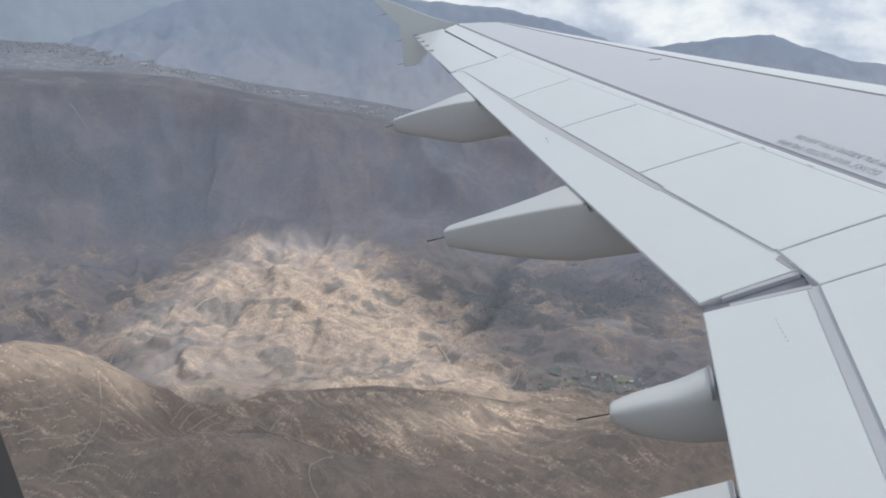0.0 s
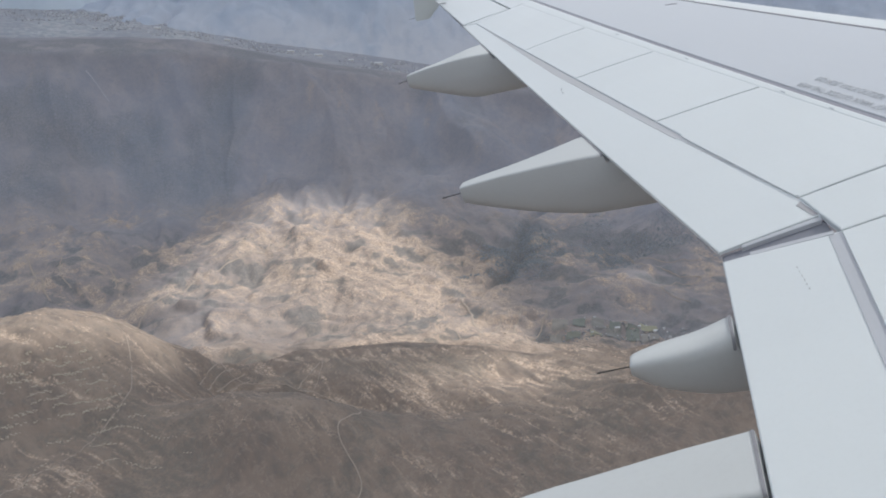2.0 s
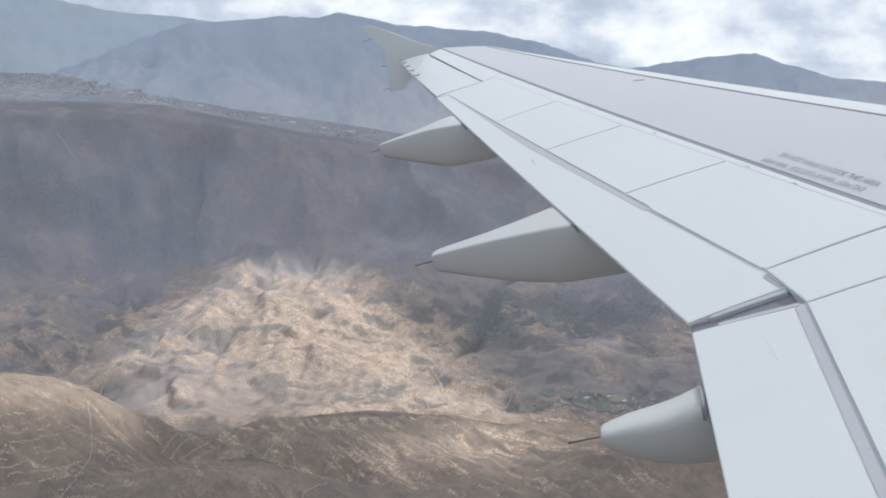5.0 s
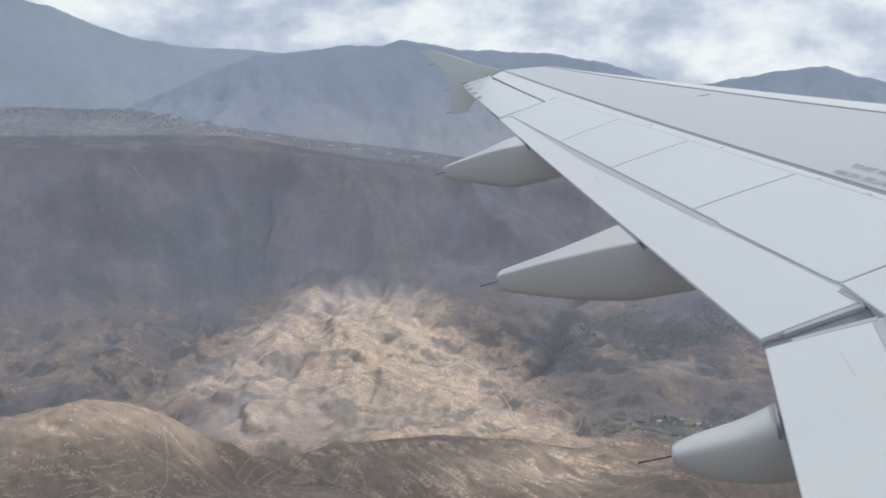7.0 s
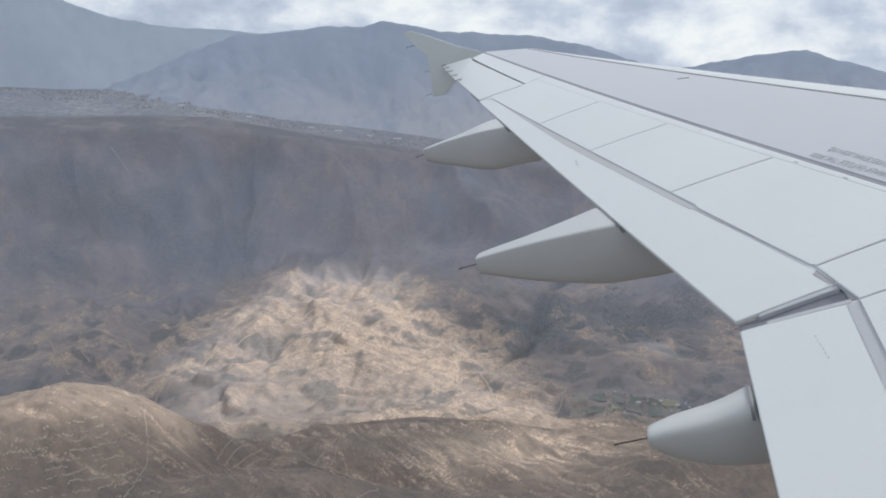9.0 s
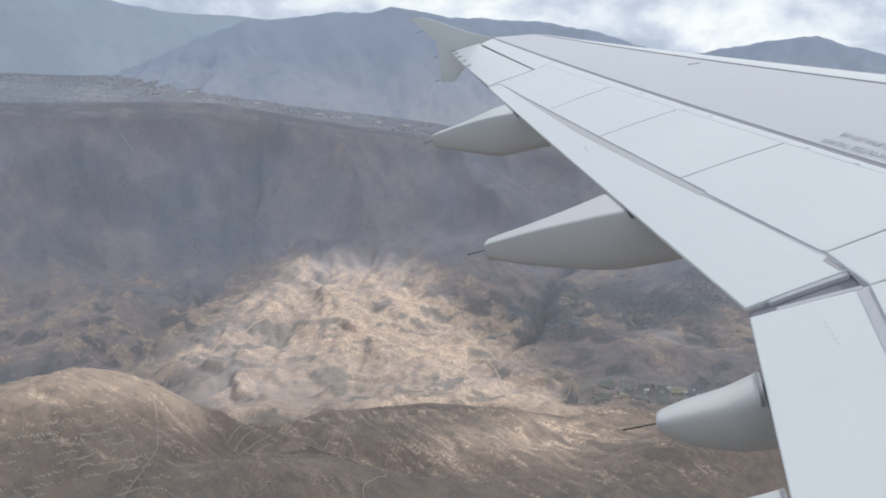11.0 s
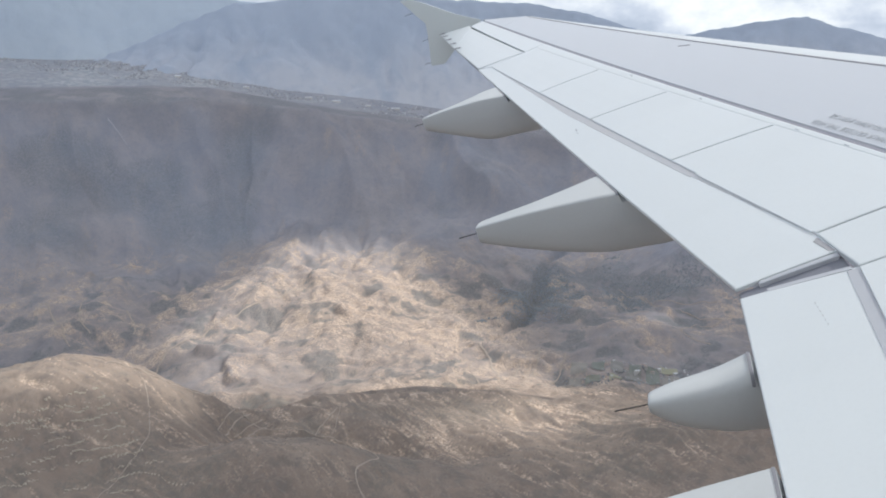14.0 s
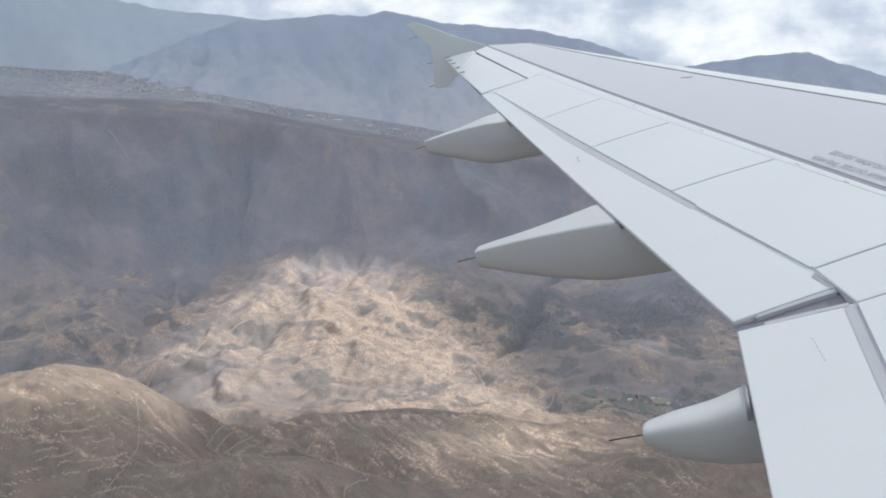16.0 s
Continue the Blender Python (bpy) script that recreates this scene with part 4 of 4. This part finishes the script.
# bare gullies that fan out down the slopes: route, width
for k, (route, width) in enumerate((
        ([(-343, 1271), (-336, 1322), (-318, 1355)], 1.9), ([(-332, 1286), (-314, 1315), (-295, 1344)], 2.2), ([(-318, 1282), (-295, 1309), (-272, 1326)], 1.6),
        ([(-201, 1262), (-188, 1292), (-174, 1329)], 1.8), ([(-175, 1260), (-170, 1289), (-169, 1339)], 1.5), ([(-353, 1268), (-351, 1314), (-345, 1360)], 1.4),
        ([(81, 2249), (103, 2200), (118, 2093), (132, 1960)], 5.5), ([(42, 2092), (66, 1985), (94, 1920)], 3.5), ([(242, 2217), (223, 2094), (177, 1950)], 4.5),
        ([(306, 2197), (282, 2069), (229, 1960)], 4.5), ([(344, 2157), (313, 2040), (270, 1950)], 3.5), ([(183, 2126), (169, 2063), (138, 1950)], 3.5),
        ([(-1159, 2476), (-1101, 2393), (-1014, 2255), (-971, 2191)], 4.5), ([(-1059, 2492), (-999, 2333), (-953, 2277)], 4.0), ([(-919, 2462), (-861, 2362), (-848, 2301)], 4.0))):
    ribbon("gully", route, width, track_soil, "bare pale erosion gully on the slope", "gully", 0.9 if k < 6 else 1.8, seed=461 + 10 * k)
ribbon("landslide_scar", [(-1238, 3319), (-1192, 3297), (-1149, 3270)], 4.0, scar_rock, "faint pale landslide scar on the canyon wall", "scar", 2.5, seed=661)


def scattered(name, mat, places, shape, label, category):
    """Many small pieces on the land, as one mesh. shape(rng) gives vertices and faces of a piece."""
    rng = random.Random(len(places))
    verts, faces = [], []
    us, vs = np.array([p[0] for p in places]), np.array([p[1] for p in places])
    zs = land(us, vs)[0]
    xs, ys = to_world(us, vs)
    for x, y, z in zip(xs, ys, zs):
        pv, pf = shape(rng)
        base = len(verts)
        verts += [(x + p[0], y + p[1], z + p[2]) for p in pv]
        faces += [[base + i for i in f] for f in pf]
    data = bpy.data.meshes.new(name)
    data.from_pydata(verts, [], faces)
    data.materials.append(mat)
    return tagged(new(name, data), label, category, kind="stuff")


def house_shape(rng):
    w, d, h, a = rng.uniform(2.5, 6), rng.uniform(2.5, 5), rng.uniform(1.5, 3), rng.choice((0.4, 0.4, 1.97)) + rng.uniform(-0.1, 0.1)
    c, s = math.cos(a), math.sin(a)
    base = [(-w, -d), (w, -d), (w, d), (-w, d)]
    base = [(0.5 * (c * p - s * q), 0.5 * (s * p + c * q)) for p, q in base]
    top = rng.uniform(0.0, 1.8)
    ridge = [(0.5 * (base[0][0] + base[3][0]), 0.5 * (base[0][1] + base[3][1]), h + top), (0.5 * (base[1][0] + base[2][0]), 0.5 * (base[1][1] + base[2][1]), h + top)]
    v = [(p, q, -6) for p, q in base] + [(p, q, h) for p, q in base] + ridge
    return v, [(0, 1, 5, 4), (1, 2, 6, 5), (2, 3, 7, 6), (3, 0, 4, 7), (4, 5, 9, 8), (6, 7, 8, 9), (5, 6, 9), (7, 4, 8)]


# old terrace walls: broken rows of stones along the contours of the near dome
def stone_shape(rng):
    w, d, h, a = rng.uniform(0.5, 1.3), rng.uniform(0.4, 0.9), rng.uniform(0.35, 0.8), rng.uniform(0, 3.1)
    c, q = math.cos(a), math.sin(a)
    v = []
    for z, k in ((-1.5, 1.0), (0.6 * h, 1.0), (h, 0.55)):
        for p, o in ((-w, -d), (w, -d), (w, d), (-w, d)):
            p, o = p * k * rng.uniform(0.75, 1.2), o * k * rng.uniform(0.75, 1.2)
            v.append((c * p - q * o, q * p + c * o, z))
    f = [(8, 9, 10, 11)]
    for low in (0, 4):
        f += [(low + k, low + (k + 1) % 4, low + 4 + (k + 1) % 4, low + 4 + k) for k in range(4)]
    return v, f


rows = []
turn = np.linspace(radians(-205), radians(-40), 330)
reach = np.arange(20.0, 420.0, 3.0)
tu, tv = -535 + np.cos(turn)[:, None] * reach, 1217 + np.sin(turn)[:, None] * reach
hill = forms(tu, tv)[0]
rng = random.Random(8)
for level in np.arange(312, 408, 7.5):
    level = level + 5 * (fbm(turn * 3, turn * 0 + level, 3, 351) - 0.5)
    first = (hill < level[:, None]).argmax(axis=1)
    keep = fbm(turn * 9, turn * 0 + level / 5.0, 3, 361)
    for k in range(len(turn)):
        if first[k] > 0 and keep[k] > 0.47:
            rows += [(tu[k, first[k]] + rng.uniform(-0.8, 0.8), tv[k, first[k]] + rng.uniform(-0.8, 0.8))] * (2 if keep[k] > 0.56 else 1)
rows = [(u + rng.uniform(-1.0, 1.0), v + rng.uniform(-0.6, 0.6)) for u, v in rows]
pale_stone = material("pale_stone", (0.52, 0.46, 0.37), 0.95)
place = place_of(pale_stone)
finish(pale_stone, blend(pale_stone, noise_of(pale_stone, place, 0.12, 4.0), (0.40, 0.35, 0.28), (0.58, 0.52, 0.42)))
scattered("terrace_stones", pale_stone, rows, stone_shape, "broken rows of pale stones along old terraces", "stones")

town_walls = material("town_walls", (0.5, 0.48, 0.46), 0.8)
geo = town_walls.node_tree.nodes.new("ShaderNodeNewGeometry")
ramp_node = town_walls.node_tree.nodes.new("ShaderNodeValToRGB")
for e, (at, colour) in zip((ramp_node.color_ramp.elements[0], ramp_node.color_ramp.elements[1]), ((0.0, (0.30, 0.31, 0.34, 1)), (1.0, (0.64, 0.65, 0.66, 1)))):
    e.position, e.color = at, colour
e = ramp_node.color_ramp.elements.new(0.6)
e.color = (0.40, 0.385, 0.385, 1)
town_walls.node_tree.links.new(geo.outputs["Random Per Island"], ramp_node.inputs[0])
finish(town_walls, ramp_node.outputs[0])
rng = random.Random(5)


def cluster(n, a0, a1, v0, v1, seed, keep):
    """Places inside an uneven oval patch."""
    out = []
    while len(out) < n:
        p, q = rng.uniform(-1, 1), rng.uniform(-1, 1)
        a, v = (a0 + a1) / 2 + p * (a1 - a0) / 2, (v0 + v1) / 2 + q * (v1 - v0) / 2
        u = a * v
        if fbm(np.array([u / 110.0]), np.array([v / 110.0]), 4, seed)[0] + rng.uniform(-0.12, 0.12) - 0.22 * (p * p + q * q) > keep - 0.1:
            out.append((u, v))
    return out


scattered("distant_town", town_walls, cluster(2400, -0.10, 0.28, 3640, 4100, 501, 0.5), house_shape, "pale houses of a town on the valley floor", "town")
scattered("distant_town", town_walls, cluster(1900, -0.62, -0.13, 3800, 4200, 511, 0.5), house_shape, "pale houses scattered over a far valley", "town")
scattered("distant_town", town_walls, cluster(70, 0.17, 0.32, 1960, 2130, 521, 0.5), house_shape, "small village at the edge of the fields", "village")


def crown_shape(rng):
    r = rng.uniform(0.8, 1.9)
    v, f = [(0, 0, r * rng.uniform(1.6, 2.4))], []
    for ring, (h, k) in enumerate(((1.3, 0.75), (0.6, 1.0), (-0.6, 0.55))):
        for i in range(6):
            a = math.pi / 3 * (i + 0.5 * ring) + rng.uniform(-0.25, 0.25)
            q = r * k * rng.uniform(0.7, 1.25)
            v.append((q * math.cos(a), q * math.sin(a), r * h * rng.uniform(0.8, 1.2) + (0 if ring < 2 else -2)))
    for i in range(6):
        n = (i + 1) % 6
        f += [(0, 1 + i, 1 + n), (1 + i, 7 + i, 1 + n), (1 + n, 7 + i, 7 + n), (7 + i, 13 + i, 7 + n), (7 + n, 13 + i, 13 + n)]
    return v, f


# foliage lightened to blue-grey: haze painted into the colour
leaf_hazed = material("hazed_foliage", (0.09, 0.115, 0.115), 0.9)
place = place_of(leaf_hazed)
finish(leaf_hazed, blend(leaf_hazed, noise_of(leaf_hazed, place, 0.08, 4.0), (0.28, 0.31, 0.335), (0.32, 0.345, 0.365)))
scattered("woodland", leaf_hazed, cluster(3600, 0.02, 0.19, 2430, 2850, 531, 0.54) + cluster(3200, 0.18, 0.36, 2450, 2950, 541, 0.54), crown_shape, "scattered trees in the basin, foliage paled by painted haze", "trees")
scattered("woodland", leaf_hazed, cluster(420, 0.12, 0.34, 1930, 2150, 551, 0.52), crown_shape, "hedges and trees round the fields, foliage paled by painted haze", "trees")

# small fields by the village, each a draped patch
for k in range(12):
    a, v = 0.155 + 0.022 * (k % 6) + rng.uniform(-0.004, 0.004), 2000 + 70 * (k // 6) + rng.uniform(-15, 15)
    w, d = rng.uniform(26, 42), rng.uniform(34, 60)
    green = rng.choice(((0.29, 0.295, 0.25), (0.27, 0.285, 0.255), (0.38, 0.37, 0.27), (0.36, 0.335, 0.30), (0.34, 0.32, 0.295), (0.31, 0.30, 0.28)))
    crop = material("field_crop", green, 0.95)
    place = place_of(crop, (1, 1, 1))
    finish(crop, blend(crop, noise_of(crop, place, 0.09, 5.0), green, tuple(0.75 * c for c in green)))
    fu, fv = np.meshgrid(np.linspace(-w / 2, w / 2, 12), np.linspace(-d / 2, d / 2, 12))
    fu, fv = a * v + fu + 0.2 * fv, v + fv - 0.15 * fu
    x, y = to_world(fu, fv)
    tagged(grid_mesh("field", np.stack([x, y, land(fu, fv)[0] + 2.0], -1), crop), "small cultivated field beside the village", "field", kind="structure")

bush = material("dry_bush", (0.13, 0.12, 0.095), 0.95)
place = place_of(bush)
finish(bush, blend(bush, noise_of(bush, place, 0.05, 4.0), (0.15, 0.145, 0.13), (0.21, 0.195, 0.17)))


def bush_shape(rng, k0=0.35, k1=0.8):
    v, f = crown_shape(rng)
    k = rng.uniform(k0, k1)
    return [(k * x, k * y, 0.6 * k * z) for x, y, z in v], f


scattered("scrub_bushes", bush, cluster(2600, -0.28, 0.20, 1950, 2750, 561, 0.5), bush_shape, "dark dry bushes dotted over the pale basin", "bushes")
scattered("scrub_bushes", bush, cluster(4200, -0.55, 0.40, 900, 1400, 571, 0.50), lambda rng: bush_shape(rng, 0.22, 0.55), "low dry bushes on the near brown hills", "bushes")


# larger buildings that stand out by the fields and on the valley floor
plaster = material("pale_plaster", (0.62, 0.60, 0.57), 0.85)
place = place_of(plaster)
finish(plaster, blend(plaster, noise_of(plaster, place, 0.3, 4.0), (0.54, 0.52, 0.49), (0.66, 0.64, 0.61)))
sheet_roof = material("sheet_roof", (0.74, 0.75, 0.77), 0.5)
place = place_of(sheet_roof)
finish(sheet_roof, blend(sheet_roof, noise_of(sheet_roof, place, 0.2, 4.0), (0.62, 0.63, 0.66), (0.80, 0.81, 0.82)))
tile_roof = material("tile_roof", (0.36, 0.29, 0.25), 0.85)
place = place_of(tile_roof)
finish(tile_roof, blend(tile_roof, noise_of(tile_roof, place, 0.3, 4.0), (0.30, 0.25, 0.225), (0.42, 0.345, 0.30)))


def building(name, u, v, w, d, h, turn, roof_mat, label):
    """A gabled building: walls and an overhanging roof; w along the ridge."""
    x, y = to_world(u, v)
    c, s = abs(math.cos(turn)), abs(math.sin(turn))
    zs = land(np.array([u, u - w / 2, u + w / 2, u, u]), np.array([v, v, v, v - d / 2, v + d / 2]))[0]
    thing = tagged(new(name), label, "building")
    thing.matrix_world = pose(float(x), float(y), float(zs.min()), 0, 0, math.degrees(turn + VIEW))
    rise, top = 0.22 * d, h + float(zs.max() - zs.min())
    bm = bmesh.new()
    prof = [(-d / 2, -3), (d / 2, -3), (d / 2, top), (0, top + rise), (-d / 2, top)]
    ends = [[bm.verts.new((e * w / 2, p, q)) for p, q in prof] for e in (-1, 1)]
    bm.faces.new(ends[0]), bm.faces.new(ends[1])
    for k in range(5):
        bm.faces.new((ends[0][k], ends[0][(k + 1) % 5], ends[1][(k + 1) % 5], ends[1][k]))
    part("wall", bm, plaster, thing)
    bm = bmesh.new()
    k = 1.08
    prof = [(-k * d / 2, top - 0.08 * rise), (0, top + rise), (k * d / 2, top - 0.08 * rise), (k * d / 2, top - 0.08 * rise + 0.3), (0, top + rise + 0.35), (-k * d / 2, top - 0.08 * rise + 0.3)]
    ends = [[bm.verts.new((e * (w / 2 + 0.4), p, q)) for p, q in prof] for e in (-1, 1)]
    bm.faces.new(ends[0]), bm.faces.new(ends[1])
    for j in range(6):
        bm.faces.new((ends[0][j], ends[0][(j + 1) % 6], ends[1][(j + 1) % 6], ends[1][j]))
    part("roof", bm, roof_mat, thing)
    return thing


for a, v, w, d, turn in ((-0.292, 3960, 26, 12, 0.1), (-0.218, 3930, 24, 9, 0.05), (-0.150, 3925, 30, 8, 0.0), (-0.120, 3925, 34, 9, 0.04), (-0.085, 3930, 22, 9, 0.0), (-0.055, 3940, 36, 9, 0.06), (0.03, 3900, 24, 10, 0.1), (0.09, 3850, 20, 9, 0.2)):
    tagged(building("warehouse", a * v, v, w, d, 3.5, turn, sheet_roof, "long white metal-roofed shed on the valley floor"), group="valley sheds")
for a, v, w, d, turn, mat in ((0.226, 2030, 12, 6, 0.15, sheet_roof), (0.236, 2036, 9, 6, 1.7, tile_roof), (0.244, 2028, 11, 5, 0.1, tile_roof), (0.252, 2040, 8, 6, 0.2, sheet_roof), (0.232, 2052, 14, 6, 0.12, tile_roof), (0.262, 2034, 9, 5, 0.3, tile_roof), (0.214, 2046, 7, 5, 1.4, tile_roof), (0.272, 2046, 10, 6, 0.1, sheet_roof)):
    tagged(building("farm_building", a * v, v, w, d, 3.2, turn, mat, "pale plastered farm building beside the fields"), group="village buildings")
